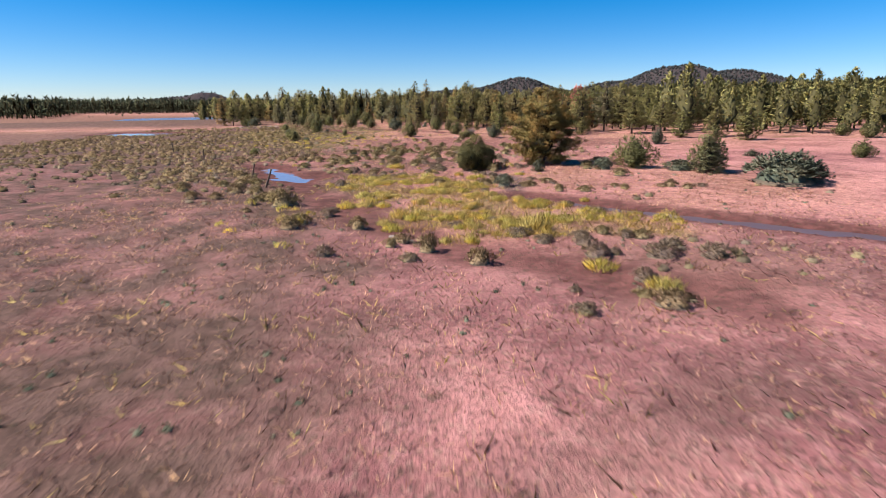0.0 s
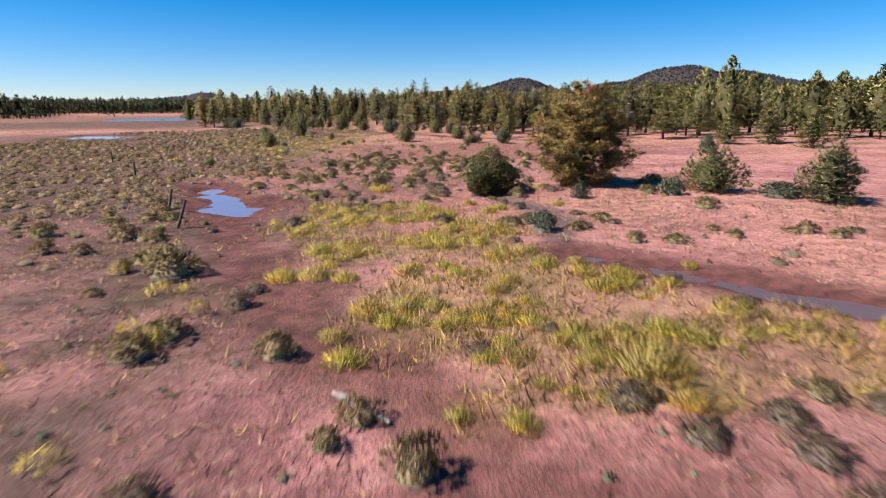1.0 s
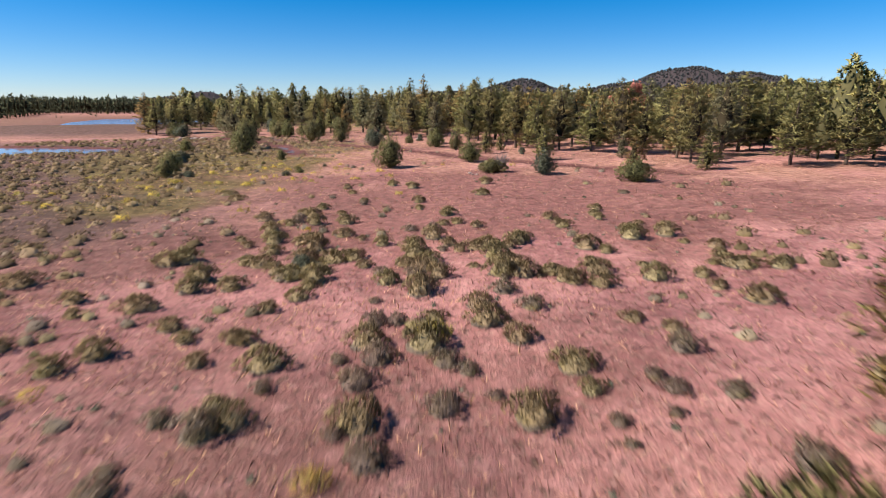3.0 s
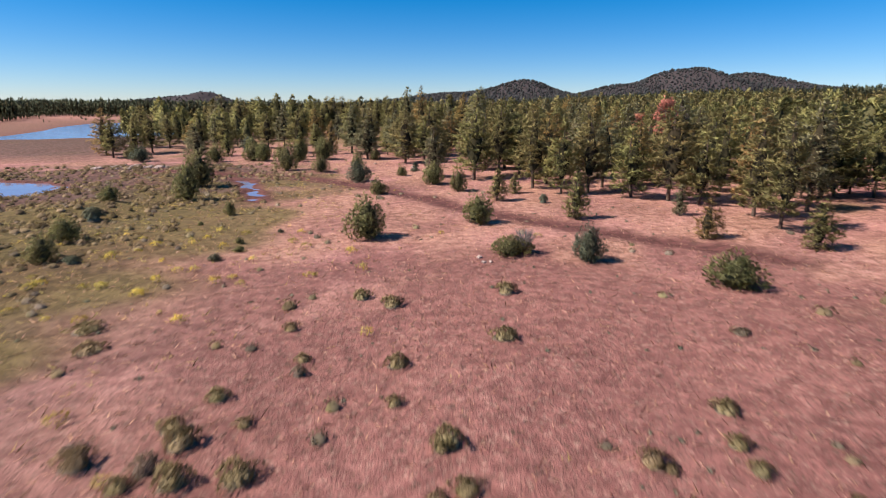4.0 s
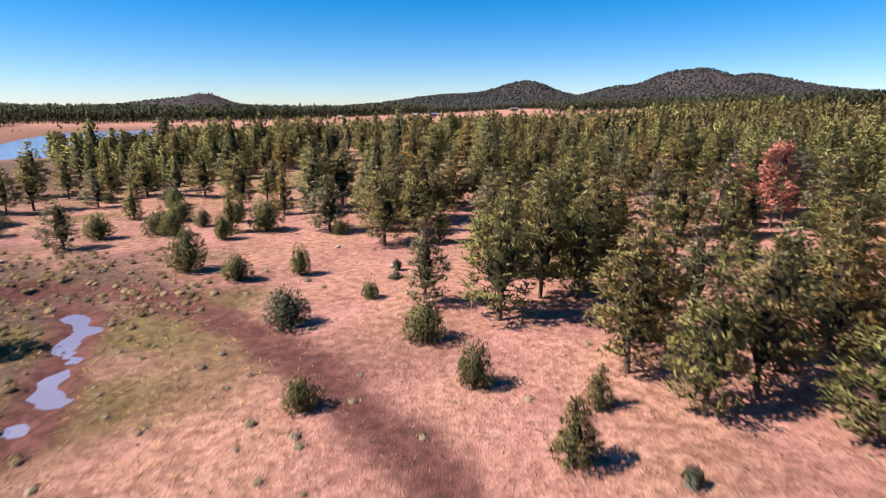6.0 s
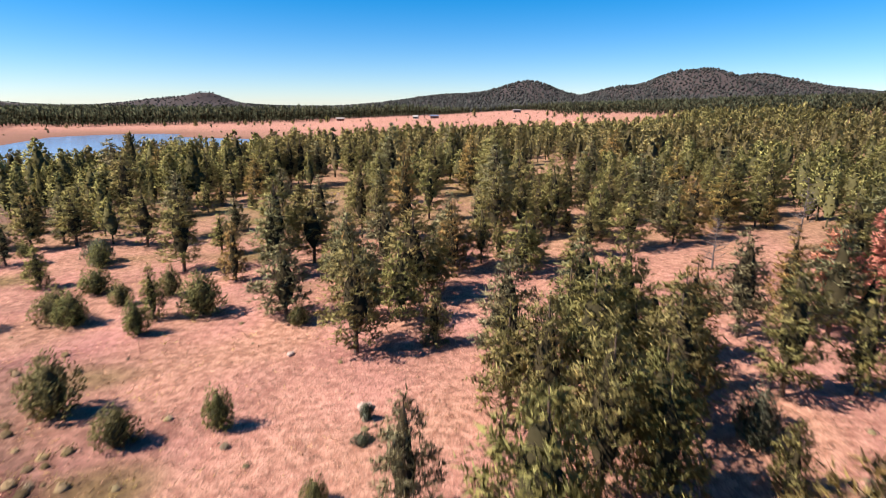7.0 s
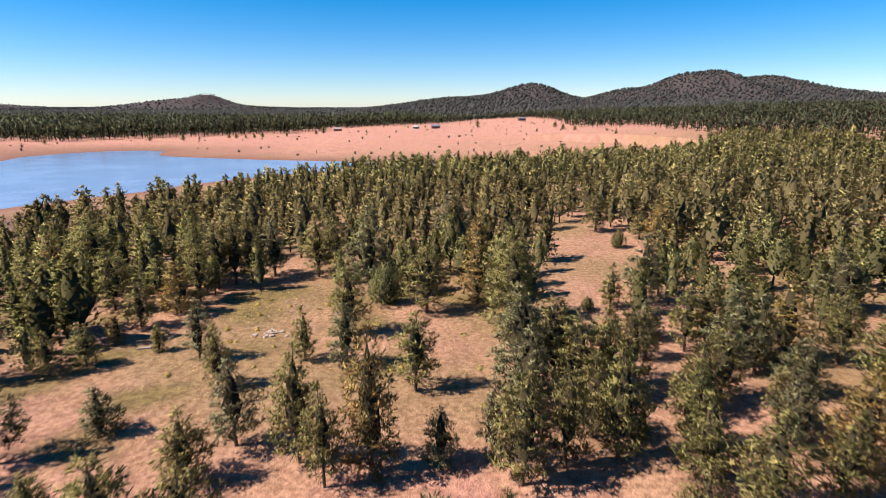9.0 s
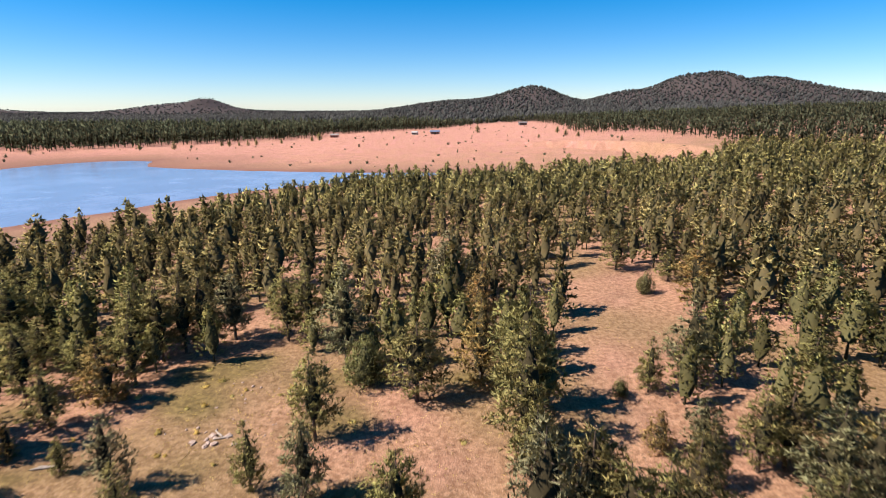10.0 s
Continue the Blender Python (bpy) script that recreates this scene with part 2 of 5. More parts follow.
# ---- mesh helpers ----
def mesh_of(name, verts, faces, material, marks=None, rounded=False, normals=None):
    """A mesh from arrays: faces all have the same number of corners."""
    verts, faces = np.asarray(verts, np.float32), np.asarray(faces, np.int32)
    me = bpy.data.meshes.new(name)
    me.vertices.add(len(verts))
    me.vertices.foreach_set("co", verts.ravel())
    k = faces.shape[1]
    me.loops.add(faces.size)
    me.loops.foreach_set("vertex_index", faces.ravel())
    me.polygons.add(len(faces))
    me.polygons.foreach_set("loop_start", np.arange(0, faces.size, k, dtype=np.int32))
    me.update(calc_edges=True)
    me.polygons.foreach_set("use_smooth", np.full(len(faces), rounded))
    for key, values in (marks or {}).items():
        me.attributes.new(key, "FLOAT", "POINT").data.foreach_set("value", np.asarray(values, np.float32))
    if normals is not None:
        me.attributes.new("custom_normal", "FLOAT_VECTOR", "POINT").data.foreach_set("vector", np.asarray(normals, np.float32).ravel())
    me.materials.append(material)
    return me


def part(name, me, parent, label=""):
    ob = new(name, me)
    ob.parent = parent
    return tagged(ob, label)


def unit(v):
    return v / np.maximum(np.linalg.norm(v, axis=-1, keepdims=True), 1e-9)


def sprigs(rng, centre, lean, blades, length, width, spread):
    """Small pointed leaves that fan out from each centre about its lean: verts, triangles, and normals that follow the plant's form."""
    c = np.repeat(centre, blades, 0)
    way = np.repeat(unit(lean), blades, 0)
    d = unit(way + rng.normal(0, spread, (len(c), 3)))
    side = unit(np.cross(d, rng.normal(0, 1, d.shape)))
    size = rng.uniform(0.65, 1.25, (len(c), 1))
    back = c - d * length * 0.25 * size
    face = np.cross(d, side)
    side = side * np.where((face * way).sum(-1, keepdims=True) < 0, -1, 1)
    face = face * np.where((face * way).sum(-1, keepdims=True) < 0, -1, 1)
    v = np.stack([back + side * width * size * 0.5, c + d * length * size + side * width * 0.1, back - side * width * size * 0.5], 1)
    n = np.repeat(unit(way * 0.9 + face * 0.55), 3, 0)
    return v.reshape(-1, 3), np.arange(len(c) * 3).reshape(-1, 3), n


def tube(points, radii, sides=6):
    """A tapering tube of quads along points."""
    points, radii = np.asarray(points, float), np.asarray(radii, float)
    ahead = unit(np.gradient(points, axis=0))
    ref = np.array([1.0, 0.0, 0.0]) if abs(ahead[0, 2]) > 0.8 else np.array([0.0, 0.0, 1.0])
    a = unit(np.cross(ahead, ref))
    b = np.cross(ahead, a)
    w = np.linspace(0, 2 * np.pi, sides, endpoint=False)
    v = points[:, None] + radii[:, None, None] * (np.cos(w)[None, :, None] * a[:, None] + np.sin(w)[None, :, None] * b[:, None])
    f = [(i * sides + j, i * sides + (j + 1) % sides, (i + 1) * sides + (j + 1) % sides, (i + 1) * sides + j) for i in range(len(points) - 1) for j in range(sides)]
    return v.reshape(-1, 3), np.array(f)


def joined(pieces):
    vs, fs, at = [], [], 0
    for v, f in pieces:
        vs.append(v)
        fs.append(f + at)
        at += len(v)
    return np.concatenate(vs), np.concatenate(fs)


# ---- the ground, one sheet to the horizon ----
def steps(stops):
    """Coordinates whose spacing changes from stop to stop: (start, spacing) pairs."""
    out = []
    for (a, da), (b, db) in zip(stops, stops[1:]):
        count = max(2, round((b - a) / ((da + db) / 2)))
        k = np.linspace(0, 1, count, endpoint=False)
        out.append(a + (b - a) * (k * da + k * k / 2 * (db - da)) / ((da + db) / 2))
    return np.concatenate(out + [[stops[-1][0]]])


def wavy(x, y, size, seed):
    """Smooth random hills and hollows between about -1 and 1."""
    rng = np.random.default_rng(seed)
    z = np.zeros_like(x)
    for k in range(9):
        a, f = rng.uniform(0, 2 * np.pi), rng.uniform(0.6, 1.7) * 2 * np.pi / size
        z += np.sin((x * np.cos(a) + y * np.sin(a)) * f + rng.uniform(0, 6.3))
    return z / 4.2


def near_line(x, y, line):
    best = np.full(x.shape, 1e9)
    for (ax, ay), (bx, by) in zip(line, line[1:]):
        ux, uy = bx - ax, by - ay
        k = np.clip(((x - ax) * ux + (y - ay) * uy) / (ux * ux + uy * uy), 0, 1)
        best = np.minimum(best, np.hypot(x - ax - k * ux, y - ay - k * uy))
    return best


PUDDLES = [
    [(-18.4, 51.8), (-15.4, 51.2), (-14.0, 49.4), (-12.4, 45.8), (-11.1, 44.8), (-10.6, 46.2), (-9.3, 43.6), (-9.9, 42.7), (-11.0, 42.2), (-10.2, 40.0), (-10.9, 39.7), (-13.9, 44.3), (-15.1, 46.5), (-15.8, 49.3)],
    [(4.4, 33.1), (5.3, 32.7), (6.6, 31.8), (8.2, 30.4), (10.3, 28.7), (13.0, 26.7), (19, 22.6), (18.4, 21.2), (12.6, 24.9), (9.8, 27.5), (8.0, 29.2), (6.3, 30.8), (5.1, 31.6), (4.2, 32.3)],
    [(-27.3, 129.5), (-25.4, 128.2), (-24.2, 127.4), (-23.0, 125.0), (-21.2, 120.0), (-19.8, 117.7), (-19.1, 115.6), (-18.2, 112.4), (-19.0, 113.1), (-21.7, 118.6), (-22.3, 120.9), (-24.1, 123.9)],
    [(-75, 131), (-57, 129.3), (-50.5, 128), (-45.5, 124.6), (-44.8, 118.5), (-50.2, 115.5), (-60, 114), (-75, 116)],
]
TRACK = [(-40, 129), (-34.5, 130.5), (-28.6, 132.4), (-25.1, 132.7), (-19.2, 129.5), (-11.9, 124.1), (-5.8, 117.6), (-1.2, 111.4), (1.6, 107.0), (5.5, 103.2), (9.2, 99.3), (20, 90)]
WASH = [(2.6, 46.5), (4.2, 43.4), (5.2, 40.2), (5.4, 37.4), (4.5, 35.2), (4.4, 32.8)]
HERB_FIELD = [(-8, 38.5), (-6.5, 44.5), (-2, 43.5), (1, 41), (3.3, 34.5), (5, 30.8), (8, 28.2), (11, 25.2), (10, 22.6), (4.8, 22.2), (0.5, 22.6), (-2, 24), (-3, 27.5), (-2.5, 31), (-4.4, 31.1)]
BANK = [(-21, 57), (-16.5, 48.5), (-13.2, 41), (-10.2, 35.8), (-7.8, 30), (-9.8, 29.5), (-13.5, 36), (-15.5, 38.8), (-23, 40.5), (-36, 55), (-33, 63)]
RUST = [(-19, 65), (-9, 73), (0, 88), (19, 91), (24, 76), (12, 66), (0, 66.5), (-7, 65.5), (-12, 57)]
DITCH = [(-17.5, 54), (-14, 47), (-10.7, 39.4), (-7.6, 33.6), (-5.4, 29.6), (-3.7, 26.5), (-2.2, 24.2), (-0.6, 22.2), (3, 18.5), (9, 14.5)]


LEVELS = [float(np.mean([land(*p) for p in pool])) for pool in PUDDLES]


def near_height(x, y):
    """The ground with its small unevenness and the hollows that hold water."""
    x, y = np.asarray(x, float), np.asarray(y, float)
    z = land(x, y) + 0.10 * wavy(x, y, 11, 3) * smooth(400, 250, y) + 0.035 * wavy(x, y, 3.1, 4) * smooth(250, 150, y)
    z = z + 0.9 * smooth(-20, -32, x) * smooth(-62, -40, x) * smooth(88, 104, y) * smooth(150, 132, y) * (0.7 + 0.5 * wavy(x, y, 14, 8))
    for pool, level in zip(PUDDLES, LEVELS):
        d = inside(x, y, pool)
        z = z + (level - z) * smooth(7.0, 3.0, d)
        z = z - 0.4 * smooth(1.1, -0.7, d + (0.3 if pool[0][0] > 0 else 0.28) + (0.2 if pool[0][0] > 0 else 0.8) * wavy(x, y, 3.0, 21)) + 0.05 * wavy(x, y, 1.9, 22) * smooth(2, 0, d)
    z = z - 0.12 * smooth(1.6, 0.2, near_line(x, y, TRACK)) - 0.10 * smooth(2.2, 0.3, near_line(x, y, DITCH)) * smooth(1, 4, inside(x, y, PUDDLES[0]))
    return z


def build_ground():
    xs = steps([(-3600, 160), (-2000, 50), (-1300, 40), (-420, 16), (-120, 3.0), (-45, 1.0), (-30, 0.55), (24, 0.55), (45, 1.0), (120, 3.0), (420, 16), (1400, 26), (3600, 160)])
    ys = steps([(-80, 6), (-6, 0.8), (14, 0.55), (56, 0.55), (64, 0.9), (108, 0.9), (112, 0.6), (134, 0.6), (140, 0.9), (260, 1.8), (420, 5), (900, 12), (2300, 30), (4850, 110)])
    x, y = np.meshgrid(xs, ys)
    z = near_height(x, y)
    nx = len(xs)
    i = (np.arange(len(ys) - 1)[:, None] * nx + np.arange(nx - 1)[None]).ravel()
    lake = inside(x, y, LAKE)
    ring = np.minimum.reduce([inside(x, y, p) for p in PUDDLES])
    marks = {
        "soil": smooth(1, -6, x + 2.2 * wavy(x, y, 9, 11)) * smooth(56, 40, y) * (0.80 + 0.3 * wavy(x, y, 4, 25)) + 0.45 * bell(x, y, 4, 4, 16, 13) * (0.9 + 0.5 * wavy(x, y, 6, 27)) + 0.9 * smooth(1.0, -2.0, inside(x, y, BANK) + wavy(x, y, 6, 28)) + 0.9 * bell(x, y, -44, 108, 22, 44) * smooth(-0.9, 0.2, wavy(x, y, 8, 20)) + 0.6 * bell(x, y, -17, 72, 9, 14) + 0.75 * smooth(-14, -26, x + 3 * wavy(x, y, 11, 26)) * smooth(44, 58, y) * smooth(150, 128, y) + 0.9 * smooth(-45, -75, x) * smooth(145, 165, y) * smooth(330, 290, y) + 0.45 * bell(x, y, -3, 52, 10, 7) + 0.6 * bell(x, y, 9, 18.5, 6, 4),
        "herb": smooth(1.2, -1.2, inside(x, y, HERB_FIELD) + 1.1 * wavy(x, y, 3.5, 12)) * (1 - bell(x, y, -2, 37.3, 2.4, 1.7)) * (1 - bell(x, y, -2.4, 31.0, 1.8, 1.5)) * (0.75 + 0.35 * wavy(x, y, 5, 29)),
        "green": smooth(-0.1, 0.8, wavy(x, y, 16, 13) + 2.6 * bell(x, y, -23, 102, 14, 28) + 1.2 * bell(x, y, -14, 213, 26, 16) + 0.9 * bell(x, y, -40, 180, 26, 26) - 1.5 * bell(x, y, 3, 85, 9, 26) - 0.95) * 0.85 * smooth(450, 350, y),
        "damp": np.clip(smooth(1.9, 0.2, ring) + 1.0 * smooth(2.6, 0.5, near_line(x, y, TRACK) + 0.4 * wavy(x, y, 4, 14)) + 0.8 * smooth(2.4, 0.5, near_line(x, y, DITCH) + 0.7 * wavy(x, y, 5, 15)), 0, 1) + 0.25 * smooth(0.1, 0.8, wavy(x, y, 21, 16)) * smooth(180, 140, y) * smooth(20, 50, y),
        "wash": smooth(1.3, 0.4, near_line(x, y, WASH) + 0.4 * wavy(x, y, 3, 30)),
        "shore": smooth(40, 10, lake + 8 * wavy(x, y, 60, 17)) * 0.9,
        "mud": np.maximum(smooth(15, 5, lake + 3 * wavy(x, y, 40, 18)), 0.65 * smooth(-110, -190, x + 25 * wavy(x, y, 90, 35)) * smooth(235, 275, y) * smooth(640, 520, y)),
        "tan": smooth(160, 196, y) * smooth(640, 380, y - 0.25 * x) * (0.50 + 0.45 * smooth(-0.6, 0.5, wavy(x, y, 33, 23))),
        "straw": np.clip(smooth(48, 95, y) + 0.9 * bell(x, y, 15, 40, 13, 13), 0, 1) * np.clip(0.72 + 0.4 * wavy(x, y, 12, 24), 0, 1),
        "red": np.clip(0.85 * smooth(3.0, -3.0, inside(x, y, RUST) + 3 * wavy(x, y, 9, 33)) + smooth(-0.5, 0.4, wavy(x, y, 13, 19) + 0.5 * wavy(x, y, 4, 34) + 1.5 * bell(x, y, 0, 84, 15, 9) - 0.75) * bell(x, y, 2, 82, 34, 30), 0, 0.95),
        "wood": smooth(0, 120, inside(x, y, MEADOW)) * smooth(480, 900, y),
    }
    marks = {k: np.clip(v, 0, 1).ravel() for k, v in marks.items()}
    me = mesh_of("ground", np.stack([x, y, z], -1).reshape(-1, 3), np.stack([i, i + 1, i + 1 + nx, i + nx], -1), GROUND, marks, True)
    tagged(new("ground", me), "dry meadow ground of pinkish straw grass and bare reddish soil", "ground", kind="structure")


def build_water():
    bm = bmesh.new()
    bm.faces.new([bm.verts.new((px, py, LAKE_Z)) for px, py in LAKE_EDGE])
    bmesh.ops.triangulate(bm, faces=bm.faces[:])
    me = bpy.data.meshes.new("lake")
    bm.to_mesh(me)
    bm.free()
    me.materials.append(LAKE_WATER)
    tagged(new("lake", me), "wide blue lake with bare muddy shores", "lake", kind="structure")
    for pool, rim in zip(PUDDLES, LEVELS):
        p = np.array(pool)
        xs, ys = np.arange(p[:, 0].min() - 3, p[:, 0].max() + 3, 0.5), np.arange(p[:, 1].min() - 3, p[:, 1].max() + 3, 0.5)
        x, y = np.meshgrid(xs, ys)
        keep = (inside(x, y, pool) < 2.6).ravel()
        level = rim - 0.215
        c = np.stack([x.ravel(), y.ravel(), np.full(x.size, level)], -1)[keep]
        bm = bmesh.new()
        for cx, cy, cz in c:
            bm.faces.new([bm.verts.new((cx + a, cy + b, cz)) for a, b in ((0, 0), (0.5, 0), (0.5, 0.5), (0, 0.5))])
        bmesh.ops.remove_doubles(bm, verts=bm.verts[:], dist=0.01)
        me = bpy.data.meshes.new("puddle")
        bm.to_mesh(me)
        bm.free()
        me.materials.append(MUD_WATER if pool[0][0] > 0 else SKY_TINTED_PUDDLE)
        tagged(new("puddle", me), "shallow muddy puddle in the meadow reflecting the sky", "puddle", kind="structure")


LAKE_EDGE = [(x * 1.0 + (3 if x > -160 else 0), y + (4 if y > 440 else -4)) for x, y in LAKE]
build_ground()
build_water()


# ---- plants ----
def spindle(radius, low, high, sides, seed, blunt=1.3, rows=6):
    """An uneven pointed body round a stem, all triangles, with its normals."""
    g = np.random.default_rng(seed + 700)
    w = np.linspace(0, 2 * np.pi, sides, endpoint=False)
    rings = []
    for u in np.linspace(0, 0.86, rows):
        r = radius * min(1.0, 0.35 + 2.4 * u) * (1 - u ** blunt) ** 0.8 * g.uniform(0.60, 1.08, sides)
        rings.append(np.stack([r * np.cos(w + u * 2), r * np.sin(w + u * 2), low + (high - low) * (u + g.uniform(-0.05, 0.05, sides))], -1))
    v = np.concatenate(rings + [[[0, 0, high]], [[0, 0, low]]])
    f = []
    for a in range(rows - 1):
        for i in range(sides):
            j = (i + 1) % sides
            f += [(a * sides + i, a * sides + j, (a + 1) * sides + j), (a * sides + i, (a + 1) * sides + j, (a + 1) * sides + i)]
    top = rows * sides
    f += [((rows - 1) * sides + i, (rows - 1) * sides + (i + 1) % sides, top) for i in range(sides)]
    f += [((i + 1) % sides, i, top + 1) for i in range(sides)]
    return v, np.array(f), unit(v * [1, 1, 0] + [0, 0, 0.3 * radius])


def pine_meshes(seed, height, width, bare, blades, leaf, count, needles, blunt=1.3, slim=0.26, apart=False):
    """Trunk with limbs, and a crown of needle tufts on whorls of boughs: (trunk mesh, crown mesh). blunt: above 1 a rounder top."""
    rng = np.random.default_rng(seed)
    bend = rng.normal(0, 0.014, 2) * height
    zs = np.linspace(0, height * 0.97, 8)
    stem = np.stack([bend[0] * np.sin(zs / height * 2.5), bend[1] * np.sin(zs / height * 2.1), zs], -1)
    girth = 0.013 * height + 0.02
    wood = [tube(stem, girth * (1 - zs / height) ** 0.8 + 0.012, 7)]
    centre, lean, boughs = [], [], []
    level, turn = bare * height, rng.uniform(0, 6.3)
    lopside, heavy = rng.uniform(0, 6.3), rng.uniform(0.08, 0.24)
    while level < height * 0.98:
        u = max(0.0, (level / height - bare) / (1 - bare))
        full = width / 2 * min(1.0, 0.66 + 1.6 * u) * (1 - u ** blunt) ** 0.80
        for k in range(6 if u < 0.7 else 4):
            turn += 1.08 + rng.normal(0, 0.35)
            if rng.random() < 0.16:
                continue
            reach = full * rng.uniform(0.66, 1.14) * (1 + heavy * math.cos(turn - lopside))
            boughs.append((level + rng.normal(0, 0.022) * height, turn, max(0.16, reach), u))
        turn += 0.5
        level += height * rng.uniform(0.042, 0.066)
    total = sum(b[2] ** 1.3 for b in boughs)
    for z, a, reach, u in boughs:
        rise = (-0.06 + 0.62 * u) * rng.uniform(0.6, 1.3)
        root = np.array([np.interp(z, zs, stem[:, 0]), np.interp(z, zs, stem[:, 1]), z])
        way = np.array([math.cos(a), math.sin(a), rise])
        side = np.array([-math.sin(a), math.cos(a), 0.0])
        tip = root + way * reach * (1 - 0.12 * abs(rise)) + [0, 0, 0.10 * reach]
        bow = root + way * reach * 0.5 - [0, 0, reach * 0.06]
        if reach > width * 0.22:
            wood.append(tube([root, bow, tip], [girth * 0.30 * (1 - u) + 0.014, girth * 0.16 * (1 - u) + 0.010, 0.006], 3))
        k = max(5, round(count * reach ** 1.3 / total))
        # needles sit in round tufts on the bough and its side twigs
        tufts = max(4, round(2.4 * reach + 3))
        s = 0.30 + 0.72 * np.sqrt(rng.random(tufts))
        across = rng.normal(0, 0.23, tufts) * reach * (1.25 - 0.55 * s)
        at = root + (bow - root) * np.clip(s * 2, 0, 1)[:, None] + (tip - bow) * np.clip(s * 2 - 1, 0, 1)[:, None] + side * across[:, None]
        at[:, 2] += rng.normal(0.03, 0.05, tufts) * reach
        which = rng.integers(0, tufts, k)
        size = (0.075 * reach + 0.13) * rng.uniform(0.8, 1.25, tufts)
        ball = unit(rng.normal(0, 1, (k, 3))) * rng.random((k, 1)) ** 0.35
        centre.append(at[which] + ball * size[which][:, None] * [1.2, 1.2, 0.8])
        lean.append(unit(way) * 0.35 + [0, 0, 0.30] + ball)
    centre, lean = np.concatenate(centre), np.concatenate(lean)
    v, f, nn = sprigs(rng, centre, lean, blades, leaf, leaf * slim, 0.60)
    # the crown takes the light as one soft form, broken by its tufts
    axis = np.stack([np.interp(centre[:, 2], zs, stem[:, 0]), np.interp(centre[:, 2], zs, stem[:, 1]), centre[:, 2]], -1)
    form = unit(unit(centre - axis) + [0, 0, 0.35] + 0.75 * unit(lean))
    nn = unit(np.repeat(form, blades * 3, 0) + 0.20 * nn)
    tint = np.repeat(np.clip(0.5 + rng.normal(0, 0.17, len(centre)), 0, 1), blades * 3)
    # a solid dark core, painted as the shade among the inner twigs
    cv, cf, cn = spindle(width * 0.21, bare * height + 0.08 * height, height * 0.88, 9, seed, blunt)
    v, f, nn, shade_and_stem = with_core(v, f, nn, (cv, cf, cn))
    crown = mesh_of("crown", v, f, needles, {"tint": np.concatenate([tint, np.full(len(cv), 0.3)]), "shade_and_stem": shade_and_stem}, True, nn)
    if apart:
        return mesh_of("trunk", *wood[0], BARK, None, True), crown, [mesh_of("limb", *w, BARK, None, True) for w in wood[1:]]
    return mesh_of("trunk", *joined(wood), BARK, None, True), crown


def juniper_meshes(seed, height, width, blades, leaf, count, foliage):
    """Several stems under a rounded crown of close, upright sprays in lobes."""
    rng = np.random.default_rng(seed)
    lobes = rng.integers(6, 10)
    a = rng.uniform(0, 6.3) + np.arange(lobes) * 2.4
    r = width * 0.30 * np.sqrt((np.arange(lobes) + 0.4) / lobes)
    top = height * (1 - 0.45 * (r / (width * 0.30)) ** 1.5) * rng.uniform(0.82, 1.05, lobes)
    top[0] = height
    mid = np.stack([r * np.cos(a), r * np.sin(a), top * 0.52], -1)
    half = np.stack([np.full(lobes, width * 0.24) * rng.uniform(0.8, 1.2, lobes)] * 2 + [top * 0.48], -1)
    pick = rng.integers(0, lobes, count)
    d = unit(rng.normal(0, 1, (count, 3)))
    shell = 0.55 + 0.45 * rng.random((count, 1)) ** 0.6
    centre = mid[pick] + d * half[pick] * shell
    keep = centre[:, 2] > 0.06
    centre, d = centre[keep], d[keep]
    v, f, nn = sprigs(rng, centre, d * [1, 1, 0.6] + [0, 0, 0.65], blades, leaf, leaf * 0.42, 0.55)
    nn = unit(np.repeat(unit(d + centre * [2 / width, 2 / width, 1 / height] * 0.8), blades * 3, 0) + 0.25 * nn)
    tint = np.repeat(np.clip(0.5 + rng.normal(0, 0.16, len(centre)), 0, 1), blades * 3)
    # dark solid core standing for the juniper's shaded inside
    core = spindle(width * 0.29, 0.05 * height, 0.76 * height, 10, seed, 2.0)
    v, f, nn, shade_and_stem = with_core(v, f, nn, core)
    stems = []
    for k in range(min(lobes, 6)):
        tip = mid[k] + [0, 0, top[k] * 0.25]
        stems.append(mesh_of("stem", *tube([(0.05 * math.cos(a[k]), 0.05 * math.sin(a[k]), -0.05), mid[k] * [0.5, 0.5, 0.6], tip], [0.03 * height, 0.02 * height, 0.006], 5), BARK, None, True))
    return stems, mesh_of("crown", v, f, foliage, {"tint": np.concatenate([tint, np.full(len(core[0]), 0.3)]), "shade_and_stem": shade_and_stem * 0.75}, True, nn)


def juniper_pieces(model):
    stems, crown = model
    return [("stem", me) for me in stems] + [("crown", crown)]


